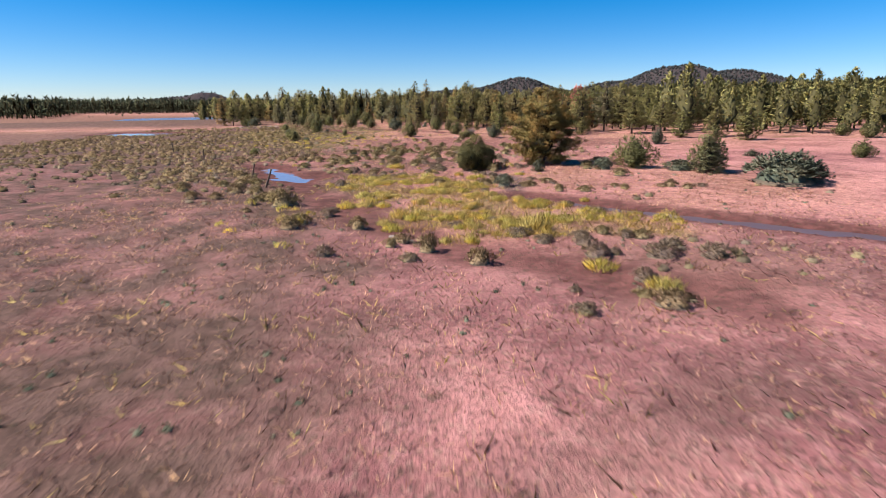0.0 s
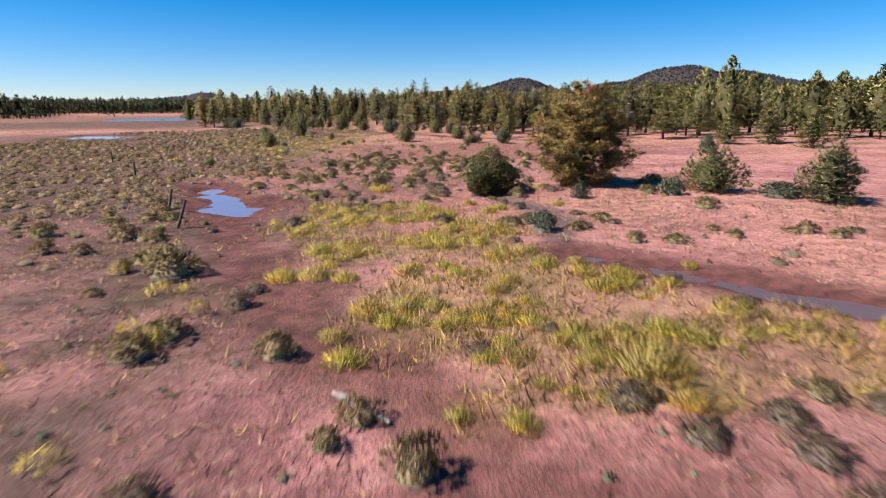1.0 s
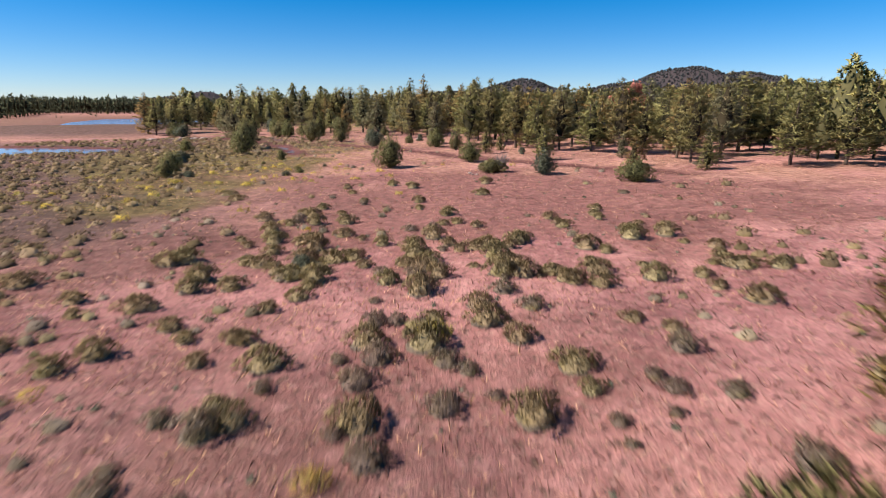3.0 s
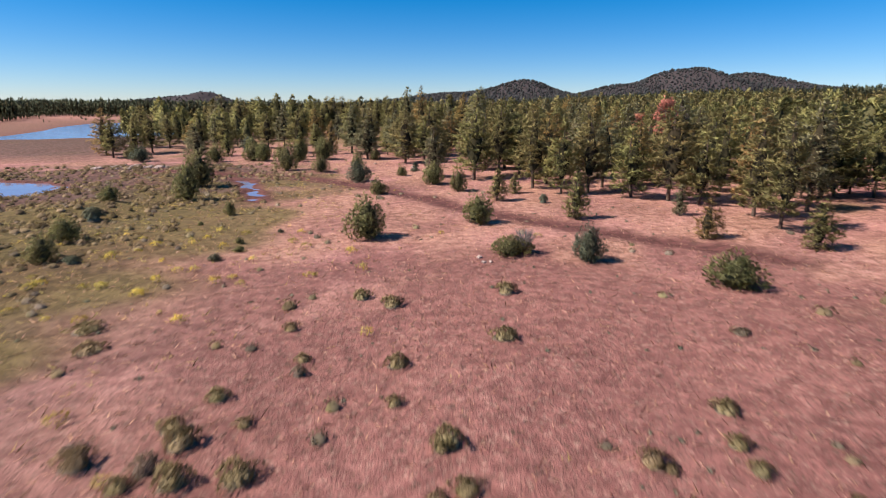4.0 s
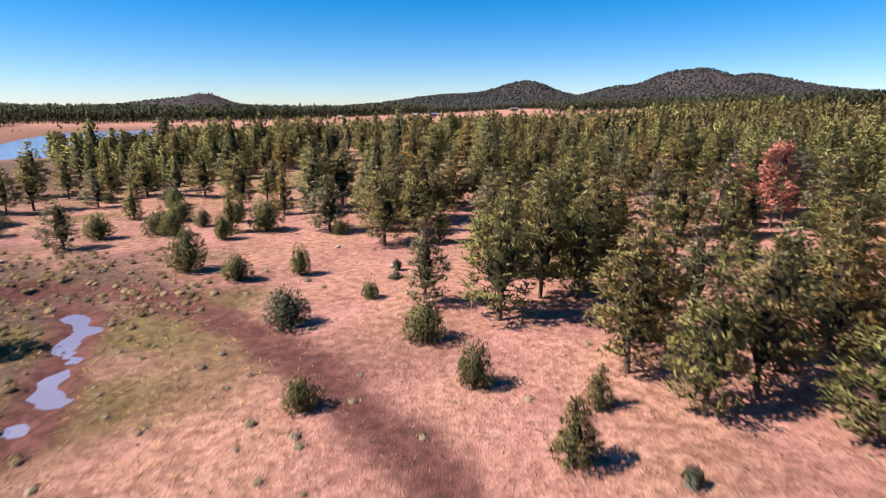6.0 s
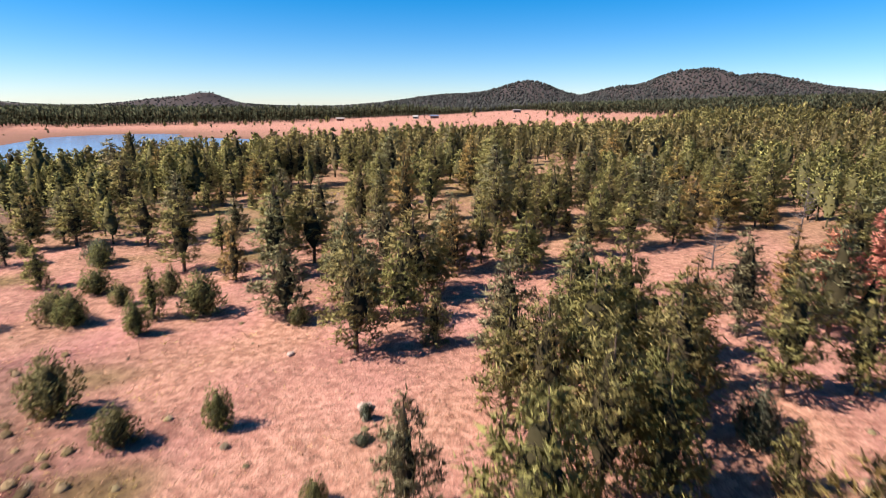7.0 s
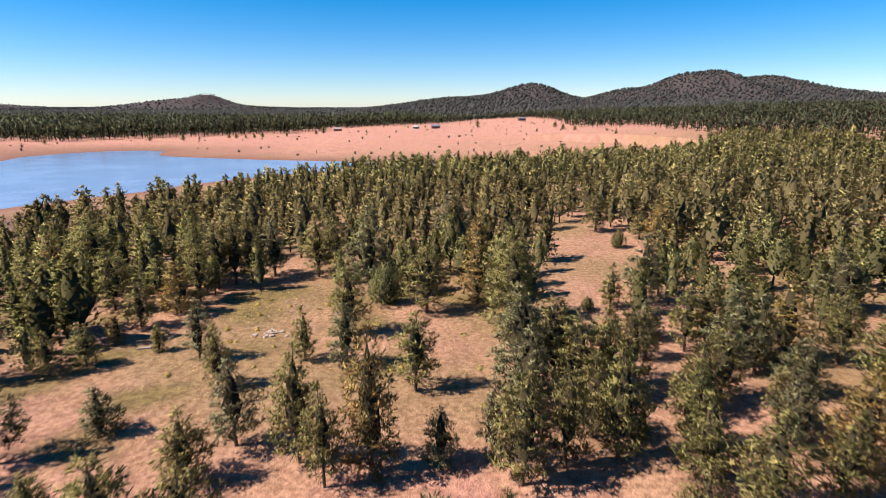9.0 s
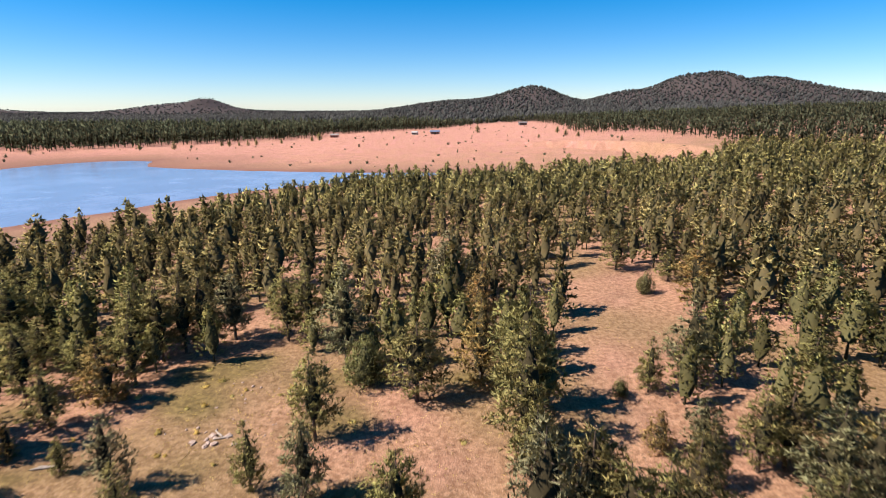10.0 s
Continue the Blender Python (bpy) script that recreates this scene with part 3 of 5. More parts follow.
def dome_core(width, height, sides=8, seed=0):
    """A solid core in place of a bush's shaded inner twigs: an uneven low dome, all triangles, with its normals."""
    g = np.random.default_rng(seed + 900)
    w = np.linspace(0, 2 * np.pi, sides, endpoint=False)
    rings = []
    for r, z in ((0.86, 0.02), (0.80, 0.42), (0.48, 0.82)):
        k = r * g.uniform(0.86, 1.1, sides)
        rings.append(np.stack([width / 2 * k * np.cos(w), width / 2 * k * np.sin(w), height * z * g.uniform(0.9, 1.1, sides)], -1))
    v = np.concatenate(rings + [[[0, 0, height * 0.92]]])
    f = []
    for a in range(2):
        for i in range(sides):
            j = (i + 1) % sides
            f += [(a * sides + i, a * sides + j, (a + 1) * sides + j), (a * sides + i, (a + 1) * sides + j, (a + 1) * sides + i)]
    f += [(2 * sides + i, 2 * sides + (i + 1) % sides, 3 * sides) for i in range(sides)]
    return v, np.array(f), unit(v * [1 / width, 1 / width, 1 / height] + [0, 0, 0.05])


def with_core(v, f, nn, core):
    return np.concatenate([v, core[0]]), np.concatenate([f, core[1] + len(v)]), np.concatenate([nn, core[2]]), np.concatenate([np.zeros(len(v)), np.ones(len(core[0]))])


def shrub_parts(seed, height, width, count, leaf, foliage, blades=5, slim=0.38):
    """A low uneven dome: twigs on a dark base that stands for shade, and fine leafy shoots over its top and shoulders.
    """
    g = np.random.default_rng(seed)
    a, r = g.uniform(0, 6.3, count), np.sqrt(g.random(count))
    lump = 1 + 0.20 * np.sin(a * 3 + seed) + 0.12 * np.sin(a * 5 + seed * 2)
    z = height * np.sqrt(np.clip(1.05 - (r * 0.93) ** 2, 0, 1)) * g.uniform(0.62, 1.04, count) * (0.85 + 0.15 * lump)
    centre = np.stack([width / 2 * r * lump * np.cos(a), width / 2 * r * lump * np.sin(a), z], -1)
    v, f, nn = sprigs(g, centre, centre * [1, 1, 0.9] + [0, 0, 0.5 * height], blades, leaf, leaf * slim, 0.5)
    form = unit(centre * [2 / width, 2 / width, 1 / height])
    nn = unit(np.repeat(form, blades * 3, 0) + 0.2 * nn)
    # solid inner dome in leaf colour, toned darker as shade between the shoots
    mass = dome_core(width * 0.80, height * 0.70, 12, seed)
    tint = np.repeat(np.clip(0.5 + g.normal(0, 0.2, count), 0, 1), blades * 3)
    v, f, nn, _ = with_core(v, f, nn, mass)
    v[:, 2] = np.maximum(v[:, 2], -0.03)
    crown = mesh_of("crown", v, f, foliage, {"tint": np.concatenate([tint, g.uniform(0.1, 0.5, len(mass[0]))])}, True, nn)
    # real twigs, then a solid dark dome for the shade at the foot
    k = 46
    a, r = g.uniform(0, 6.3, k), np.sqrt(g.random(k))
    c = np.stack([width * 0.40 * r * np.cos(a), width * 0.40 * r * np.sin(a), height * 0.5 * g.random(k)], -1)
    tv, tf, tn = sprigs(g, c, c * [1, 1, 0.5] + [0, 0, 0.1], 2, width * 0.2, width * 0.018, 0.4)
    core = dome_core(width * 0.98, height * 0.22, 9, seed)
    v, f, nn, shade_and_stem = with_core(tv, tf, tn, core)
    v[:, 2] = np.maximum(v[:, 2], -0.03)
    return (("inner_wood", mesh_of("inner_wood", v, f, TWIGS, None, True, nn)), ("crown", crown))


def herb_mesh(seed, height, width, count, leaf, foliage):
    """Upright thin stalks and leaves, thickest in the middle."""
    g = np.random.default_rng(seed)
    a, r = g.uniform(0, 6.3, count), g.random(count) ** 0.7
    z = height * (0.15 + 0.75 * g.random(count)) * (1 - 0.55 * r)
    c = np.stack([width / 2 * r * np.cos(a), width / 2 * r * np.sin(a), z], -1)
    v, f, nn = sprigs(g, c, c * [0.6, 0.6, 0] + [0, 0, height], 2, leaf, leaf * 0.09, 0.20)
    nn = unit(np.repeat(c * [0.7, 0.7, 0] + [0, 0, 0.8], 6, 0) + 0.2 * nn)
    v[:, 2] = np.maximum(v[:, 2], -0.03)
    return mesh_of("herb_clump", v, f, foliage, {"tint": np.repeat(np.clip(0.5 + g.normal(0, 0.2, count), 0, 1), 6)}, True, nn)


def stand(kind, label, category, group, pieces, x, y, turn, sx, sz, sink=0.05):
    """A plant on the ground: an empty at its base with its parts."""
    root = new(kind)
    for name, me in pieces:
        part(name, me, root)
    tagged(root, label, category, group)
    root.matrix_basis = Matrix.Translation((x, y, float(near_height(x, y)) - sink)) @ Matrix.Rotation(turn, 4, "Z") @ Matrix.Diagonal((sx, sx, sz, 1))
    return root


# places of trees: x, y, height, crown width
PINES_A = [(20, 41.7, 2.9, 2.8), (41.6, 76.1, 4.4, 5.1), (40.2, 82.3, 4.4, 4.4), (35.6, 83.1, 3.8, 3.2), (23.1, 92.6, 3, 2.3), (36.9, 94.7, 5.8, 5.3), (17.5, 95.5, 2.6, 1.8), (32.4, 95.7, 6.2, 4.6), (24, 98, 7.8, 3.3), (10.3, 102.5, 3.6, 2.1), (24.5, 102.5, 7.6, 3.7), (18.9, 103.2, 2.6, 1.1), (21, 110.8, 9, 4.9), (4.8, 111.1, 3.1, 2), (18, 112.4, 6.6, 4.1), (11.6, 114.5, 7.3, 3.3), (7, 115.3, 2.2, 1.3), (9.4, 118.6, 7.9, 4.1), (17.1, 119.3, 7.8, 4.2), (3.4, 126.3, 8.6, 5.3), (-1.6, 129.6, 6.4, 2.8), (9.4, 130.1, 7.1, 3.2), (6.8, 130.3, 9.3, 4), (15.7, 131.2, 3.9, 1.7)]
PINES_B = [(20.5, 139.8, 8.7, 4.1), (25, 139.9, 7.4, 3.1), (-38.6, 145.7, 5.3, 3.5), (-6.3, 146.3, 8.3, 4.9), (-0.7, 147.6, 4.2, 2.5), (-13.1, 152.5, 6.6, 4.7), (-24.3, 152.7, 4.6, 2.3), (-58.5, 156.7, 7.4, 4.2), (-1.1, 159.3, 6.1, 4.4), (-10.5, 160.5, 6.2, 2.7), (-39.9, 161, 4.2, 2.7), (-21.2, 162.9, 6.3, 2.8), (-63.5, 163.1, 8.4, 4.5), (-58, 163.2, 6.9, 3.3), (7.9, 164.8, 6.6, 4.7), (-56.3, 165.9, 7.7, 4.2), (-6.3, 166, 7.3, 4.5), (-28, 166.2, 8.5, 4.6), (13.6, 166.5, 3.4, 2.5), (-18.2, 167.6, 10.2, 4.7), (-10.9, 167.9, 6.6, 2.4), (-48.9, 168.2, 5.6, 3.1), (4.1, 168.3, 7, 2.8), (9.6, 168.5, 5.8, 4.2)]
PINES_C = [(0.2, 169.6, 6, 4), (6.2, 170.5, 4.3, 2.1), (16.5, 171.4, 5.9, 3.7), (-26.4, 172.4, 5.1, 3.1), (-56.8, 173.9, 6.8, 3.7), (22.4, 174.3, 8.1, 5.2), (-50.6, 174.7, 6.9, 3.7), (28.2, 175.8, 7.2, 3.3), (-46.1, 176.1, 7.1, 4.6), (-37.2, 176.2, 7.7, 4.2), (-63.2, 176.2, 8.4, 4.6), (-8.3, 177.2, 8.4, 3.2), (-48.4, 177.3, 6.3, 2.7), (6.2, 177.5, 9.7, 4.8), (-18.8, 177.6, 6.2, 3.9), (-5.1, 179.2, 12.3, 4.4), (9.8, 179.5, 9, 3.3), (-34.9, 180, 9, 4.2), (-10.9, 180.1, 10.3, 3.9), (0.2, 180.1, 5.2, 2.8), (14.1, 180.5, 10.1, 3.9), (4.3, 180.9, 6.9, 2.8), (20.2, 181.7, 7.9, 3.5), (-55.6, 182.1, 5.3, 3.7)]
PINES_D = [(-16.7, 182.2, 8, 4.1), (37.7, 183.6, 8.7, 5.3), (-28.8, 183.7, 4.6, 3.3), (-49.3, 185.4, 6.6, 3.5), (26, 188.8, 8, 3.9), (34.3, 189.6, 6.1, 4.4), (-2.4, 191, 8.7, 4.1), (-22, 191.6, 6.8, 2.8), (-48.5, 192.3, 10.4, 5.2), (-40.4, 193.8, 5.1, 3), (-37.9, 195.9, 4.8, 3.5), (13.1, 196.3, 4.9, 3.5), (-10.2, 196.6, 7.3, 3.7), (-26.4, 197.4, 7.3, 3.2), (-14.8, 197.5, 6.4, 2.5), (8.1, 198.6, 7.3, 5.1), (-32.2, 199.9, 3.3, 1.9), (-37.8, 201.5, 4, 2), (20.1, 202.4, 3.7, 2.7), (23.8, 202.5, 5.2, 3.8), (8.3, 203.5, 11.9, 6.1), (-11.2, 204.2, 9.1, 4.5), (-57.7, 205.6, 11.1, 7), (-37.9, 206.7, 6.6, 3.6)]
PINES_E = [(8.9, 208.8, 13.2, 6.5), (51.3, 210.3, 8.8, 5.3), (-2.1, 211, 9.4, 6.7), (-35, 211.1, 7.4, 6.9), (-44.5, 212.2, 8.9, 4.6), (22.5, 212.3, 6.2, 2.9), (-56.2, 213.4, 7.9, 5.6), (-38.6, 213.5, 7.7, 3.9), (27.4, 214, 9.7, 5.3), (4.8, 214.6, 10.6, 5.6), (41.3, 214.7, 6.3, 4.6), (-10.8, 218.4, 13, 5.8), (-56.7, 218.7, 9.2, 3.9), (-47.7, 219.5, 6.2, 5.3), (-37.2, 221.1, 9.8, 4.3), (-53.9, 223.3, 10.5, 7), (5.5, 226, 11.3, 4.8), (-17, 226.1, 10.5, 4.2), (-20, 226.5, 10, 4.8), (-56.8, 226.9, 10.2, 6.8), (-27.2, 227, 9.2, 5.7), (-82.8, 227.1, 6.6, 2.9), (39.2, 239, 10.1, 7.2), (1.5, 241.8, 11.1, 7.3)]
PINES_F = [(38.3, 248.1, 5.7, 4.1), (31.5, 255, 7.7, 5), (-68.5, 269.7, 6.8, 5.4), (-79.1, 281.5, 5.9, 4.4), (-70.2, 286.2, 7.2, 3.8)]
PINES_STAND = [(-34.1, 215.1, 8.2, 4.2), (-33.9, 220.9, 11, 4.7), (-32.1, 223.2, 11, 4.6), (-29.9, 224, 11, 4.4), (-37.9, 223.9, 10.6, 4.3)]
PINES_CLOSE = [(8.4, 138, 9.5, 5.2), (12, 135.5, 8.6, 4.8), (14.2, 140.5, 8, 4.4), (5.4, 136.0, 8.2, 4.0), (10.5, 142.5, 8, 4.4), (17, 145, 7.5, 4.2), (9.6, 131.5, 7.5, 4.0)]
JUNIPERS_A = [(23.9, 36.8, 1.8, 3.5), (20.6, 42.7, 3.1, 2.8), (16, 46.2, 2.6, 3.7), (2.6, 47.1, 2.6, 3.4), (38.7, 51, 1.6, 2.2), (29.9, 53.4, 0.7, 1.4), (-22.3, 65.8, 0.8, 1.4), (27.6, 71.5, 1.9, 2), (57.9, 75.4, 2.4, 3.1), (58.5, 81.7, 2, 2.5), (14.3, 85.5, 1.8, 3.1), (8.2, 90.3, 2.1, 2.1), (-24.1, 90.8, 1.8, 1.8), (-25.9, 95.6, 1.7, 2.1), (-5.5, 96.3, 2.9, 3), (2.4, 100.9, 2.3, 2.7), (-18.4, 105.2, 1.3, 1), (-30.4, 108.5, 1.5, 1.8), (-25.2, 112.5, 3.6, 2.7), (-7, 115.4, 1.6, 2), (1.3, 117.5, 2.5, 2), (-27.9, 121.4, 3.9, 3.9), (-1.4, 123.3, 2.6, 2.8), (-10.5, 125.8, 2.5, 3.2)]
JUNIPERS_B = [(-22.7, 138.2, 3.7, 3.4), (-12.4, 136.8, 2.6, 1.9), (-17.2, 135.2, 2.2, 2.6), (-20.7, 154, 3.7, 4.0), (-24.0, 149.5, 2.8, 2.2), (-32.5, 152.6, 2.8, 3.6), (-30.3, 151.6, 3.0, 2.8), (-33.0, 159, 2.6, 3.3), (-28.9, 156, 2.2, 2.1), (-25.7, 158.6, 2.8, 2.4), (-49.3, 171.7, 1.7, 1.9), (-37.6, 167.2, 2.8, 2.5), (-5.7, 130.8, 1.4, 1.4), (16.2, 134.9, 3.3, 2.5), (-11.7, 151.2, 1.7, 1.8), (-37.7, 150, 2.8, 3.1), (-54.5, 156.3, 2.4, 3.6), (14.3, 153.1, 2, 1.8), (-50.5, 150.9, 2.4, 3.2), (19.4, 211.7, 2, 1.9), (-7.9, 214.5, 5.5, 5.1), (32.6, 242.9, 3.5, 3.2)]
SAGES = [(22.4, 35.9, 1.7, 4.1), (4.1, 36.1, 0.7, 1), (19, 44, 0.7, 2.2), (13.2, 45, 0.8, 1.3), (-5.5, 62.9, 0.5, 0.7), (-22.1, 90.4, 0.4, 0.8), (-28, 102, 0.9, 1.3), (9, 109.8, 0.7, 0.7), (-4.3, 137.4, 0.8, 0.7), (-38.9, 169.2, 2.2, 2.6)]
# shrubs and herbs: x, y, height, width
STRAW_A = [(6.4, 14.4, 0.4, 1.0), (6, 15.4, 0.2, 0.6), (1.3, 18.7, 0.5, 0.9), (-0.6, 20.5, 0.6, 0.8), (-2.1, 21.2, 0.3, 0.5), (8.1, 21.7, 0.3, 0.8), (-1.7, 22.1, 0.3, 0.8), (6.7, 22.3, 0.3, 0.6), (-7, 24.3, 0.5, 1), (-3.9, 24.6, 0.5, 0.8), (-6.8, 25.4, 0.4, 1.1), (-10.4, 28.5, 0.2, 0.5), (-9.1, 30.5, 0.8, 1.4), (-8.7, 31.3, 0.3, 0.8), (-15.6, 33.7, 0.4, 0.8), (7.3, 34, 0.4, 0.6), (8.9, 34, 0.3, 0.9), (15.5, 34.4, 0.3, 0.7), (11.6, 34.8, 0.3, 0.6), (14.2, 35.3, 0.2, 0.7), (11.4, 36.2, 0.2, 0.6), (5.8, 36.5, 0.3, 0.9), (7.4, 39.2, 0.2, 0.9), (-15.8, 43, 0.5, 1.1)]
STRAW_B = [(-6.9, 49.4, 0.3, 0.8), (-2.5, 49.6, 0.5, 0.9), (-14.3, 60.8, 0.4, 1.1), (4, 61, 0.4, 0.8), (-2.2, 61, 0.4, 0.8), (-5.7, 62, 0.4, 1.1), (5.2, 62.4, 0.4, 1.1), (-1.2, 62.4, 0.4, 1), (10.6, 63.1, 0.3, 1.7), (2.1, 63.5, 0.3, 1.2), (-10.8, 63.7, 0.4, 1.2), (-4.6, 63.9, 0.4, 1.3), (7.6, 71.1, 0.3, 0.5), (5.5, 71.3, 0.2, 0.4), (-1.7, 74.5, 0.3, 0.5), (-7.3, 74.9, 0.3, 0.7), (-13.6, 78.5, 0.3, 1.1), (-14.9, 80.4, 0.3, 1.2), (-2.6, 83.2, 0.4, 0.9), (-4.1, 84.1, 0.4, 0.8)]
HERBS = [(6.8, 15.9, 0.5, 1), (5.4, 18, 0.4, 1), (1.2, 21.7, 0.4, 0.6), (0.1, 22.1, 0.3, 0.5), (4, 23.2, 0.8, 1.3), (-2.3, 24.3, 0.4, 0.9), (-2.8, 25.6, 0.3, 0.7), (-2.2, 27, 0.5, 0.8), (-4.3, 30.4, 0.5, 1), (-5.4, 30.5, 0.5, 0.9), (8.1, 30.9, 0.3, 0.5), (0.2, 36, 0.5, 0.8), (-2.8, 38.5, 0.3, 0.6), (-1.3, 39.2, 0.3, 1), (-5, 41.2, 0.3, 0.6), (-8.1, 46.8, 0.3, 0.6), (-3.9, 47.3, 0.5, 1.1), (-4.6, 48.4, 0.3, 0.6)]
DULL = [(9.6, 18.5, 0.4, 1.1), (7.9, 19, 0.4, 1.2), (5.6, 19.3, 0.4, 0.9), (8.8, 20.2, 0.3, 0.7), (5.5, 20.6, 0.3, 0.8), (4, 21.1, 0.3, 0.7), (5.6, 21.6, 0.3, 0.7), (3.2, 22.3, 0.3, 0.9), (2.4, 25.6, 0.2, 0.4), (-10.9, 30.9, 0.4, 0.6), (16.7, 35.2, 0.2, 0.7), (-12.5, 36.2, 0.4, 0.8), (7.6, 37.8, 0.2, 0.6), (6.4, 39.8, 0.2, 0.7), (-5.7, 46.8, 0.3, 0.8), (-2.2, 54.3, 0.3, 0.8), (-14.3, 56.9, 0.6, 1.1), (-7.8, 71.5, 0.4, 0.7), (-10, 72.1, 0.2, 0.6), (-5.2, 76.6, 0.3, 0.5), (11.6, 79.7, 0.2, 0.7)]


rng = random.Random(5)
MODELS = {}
for size, height, width, count, leaf in (("tall", 9.0, 4.2, 1350, 0.31), ("middle", 6.5, 3.3, 1000, 0.28), ("small", 3.4, 2.0, 700, 0.20)):
    for k in range(5):
        bare = rng.uniform(0.07, 0.20) if size != "small" else rng.uniform(0.04, 0.09)
        MODELS[size, k] = height, width, pine_meshes(k * 7 + len(size), height, width, bare, 3, leaf, count, BROWN_NEEDLES if k == 3 else GREY_NEEDLES if k == 4 else NEEDLES, rng.uniform(1.1, 1.7))
JUNIPER_MODELS = [juniper_meshes(40 + k, 2.6, 2.8, 4, 0.135, 1500, JUNIPER_LEAF if k < 4 else GREY_LEAF) for k in range(5)]
NEAR_JUNIPER = juniper_meshes(49, 2.6, 2.8, 6, 0.105, 5600, JUNIPER_LEAF)
SAGE_MODELS = [shrub_parts(60 + k, 1.0, 1.4, 460, 0.12, GREY_LEAF) for k in range(2)]
STRAW_MODELS = [shrub_parts(70 + k, 0.6, 1.0, 400, 0.095, STRAW_LEAF, 3, 0.30) for k in range(4)]
DULL_MODELS = [shrub_parts(80 + k, 0.6, 1.0, 380, 0.105, DULL_LEAF, 3, 0.26) for k in range(3)]
HERB_MODELS = [herb_mesh(90 + k, 0.42, 1.0, 230, 0.25, HERB_LEAF if k < 3 else GREEN_GRASS) for k in range(5)]
PINE_TEXT = {
    "tall": "tall ponderosa pine with a dark bare trunk and loose green crown",
    "middle": "half-grown pine with a ragged olive-green crown",
    "small": "young pine with a bushy yellow-green crown",
}


def plant_pine(x, y, height, width, k):
    size = "tall" if height > 7.4 else "middle" if height > 4.6 else "small"
    h, w, (trunk, crown) = MODELS[size, k]
    wide = 1.16 * min(max(width / w, 0.82 * height / h), 1.4 * height / h)
    text = "pine with a soft grey-green crown on a dark trunk" if k == 4 else "pine with a browning yellow-green crown on a dark trunk" if k == 3 else PINE_TEXT[size]
    stand("pine_tree", text, "tree", "pines of the wood", (("trunk", trunk), ("crown", crown)), x, y, rng.uniform(0, 6.3), wide, height / h)


LISTED = PINES_CLOSE + PINES_STAND + PINES_A + PINES_B + PINES_C + PINES_D + PINES_E + PINES_F
for x, y, height, width in LISTED:
    plant_pine(x, y, height, width, rng.choice((0, 1, 2, 0, 1, 2, 3, 4, 4)))
BUSHES = JUNIPERS_A + JUNIPERS_B
for x, y, height, width in BUSHES:
    model = NEAR_JUNIPER if abs(x - 2.6) < 1.2 and abs(y - 47.1) < 1.5 else rng.choice(JUNIPER_MODELS)
    stand("juniper", "rounded dark grey-green juniper growing in dry grass", "juniper", "junipers of the meadow", juniper_pieces(model), x, y, rng.uniform(0, 6.3), width / 2.55, height / 2.2)


def plant_shrub(models, name, text, group, x, y, height, width, tall=0.6, wide=1.0):
    model = rng.choice(models)
    if isinstance(model, tuple):
        ob = new(name)
        for piece, me in model:
            part(piece, me, ob)
    else:
        ob = new(name, model)
    tagged(ob, text, "shrub", group)
    ob.matrix_basis = Matrix.Translation((x, y, float(near_height(x, y)) - 0.03)) @ Matrix.Rotation(rng.uniform(0, 6.3), 4, "Z") @ Matrix.Diagonal((1.12 * width / wide, 1.12 * width / wide, 1.2 * height / tall, 1))


for x, y, height, width in SAGES:
    plant_shrub(SAGE_MODELS, "sagebrush", "silvery grey-green sagebrush in dry grass", "sagebrush", x, y, height, width, 1.0, 1.4)
for x, y, height, width in STRAW_A + STRAW_B:
    plant_shrub(STRAW_MODELS, "rabbitbrush", "straw-coloured domed rabbitbrush on dry soil", "rabbitbrush", x, y, height, width)
for x, y, height, width in DULL:
    plant_shrub(DULL_MODELS, "dry_shrub", "grey-brown dried shrub with bare twigs", "dry shrubs", x, y, height, width)
for x, y, height, width in HERBS:
    plant_shrub(HERB_MODELS, "herb_clump", "clump of tall yellow-green herbs", "herb clumps", x, y, height, width)

# the lone browning pine and the broad juniper beside the flight line
big = pine_meshes(77, 7.0, 6.4, 0.07, 4, 0.20, 14000, RUSTY_NEEDLES, 2.3, 0.24, True)
lone = stand("pine_tree", "broad lone pine with rust-brown and olive needles", "tree", "", (("trunk", big[0]), ("crown", big[1])), 9.1, 49.6, 0.7, 1, 0.90)
for me in big[2]:
    part("limb", me, lone.children[0])


# ---- the wood: trees too many to list ----
GLADES = [
    [(-46, 184), (-44, 192), (-40, 201), (-40, 212), (-30, 216), (-25, 219), (-21, 223), (-16, 223), (-10, 217), (-4, 212), (0, 209), (6, 209), (6, 186), (2, 178), (-6, 172), (-30, 166)],
    [(6, 174), (16, 176), (25, 177), (36, 179), (44, 184), (46, 170), (5, 160)],
    [(23, 255), (32, 269), (34, 258), (40, 247), (38, 237), (30, 226), (25, 212), (22, 206), (17, 202), (12, 202), (13, 212), (17, 226)],
    [(2, 152), (2, 166), (7, 163), (13, 166), (22, 172), (30, 169), (38, 166), (34, 158), (22, 150), (11, 151)],
    [(-114, 249), (-60, 182), (-41, 175), (-30, 166), (-19, 161), (-10, 151), (-8, 147), (3, 147), (2, 126), (8, 118), (10, 113), (20, 107), (28, 96), (14, 60), (-200, 60), (-200, 249)],
    [(15, 143), (22, 143), (29, 142), (40, 143), (40, 133), (13, 133)],
]
EDGE = ((-200, 178), (-90, 172), (-60, 170), (-30, 168), (-8, 152), (1, 150), (2, 127), (12, 117), (25, 104), (45, 90), (80, 74), (200, 62), (600, 20))


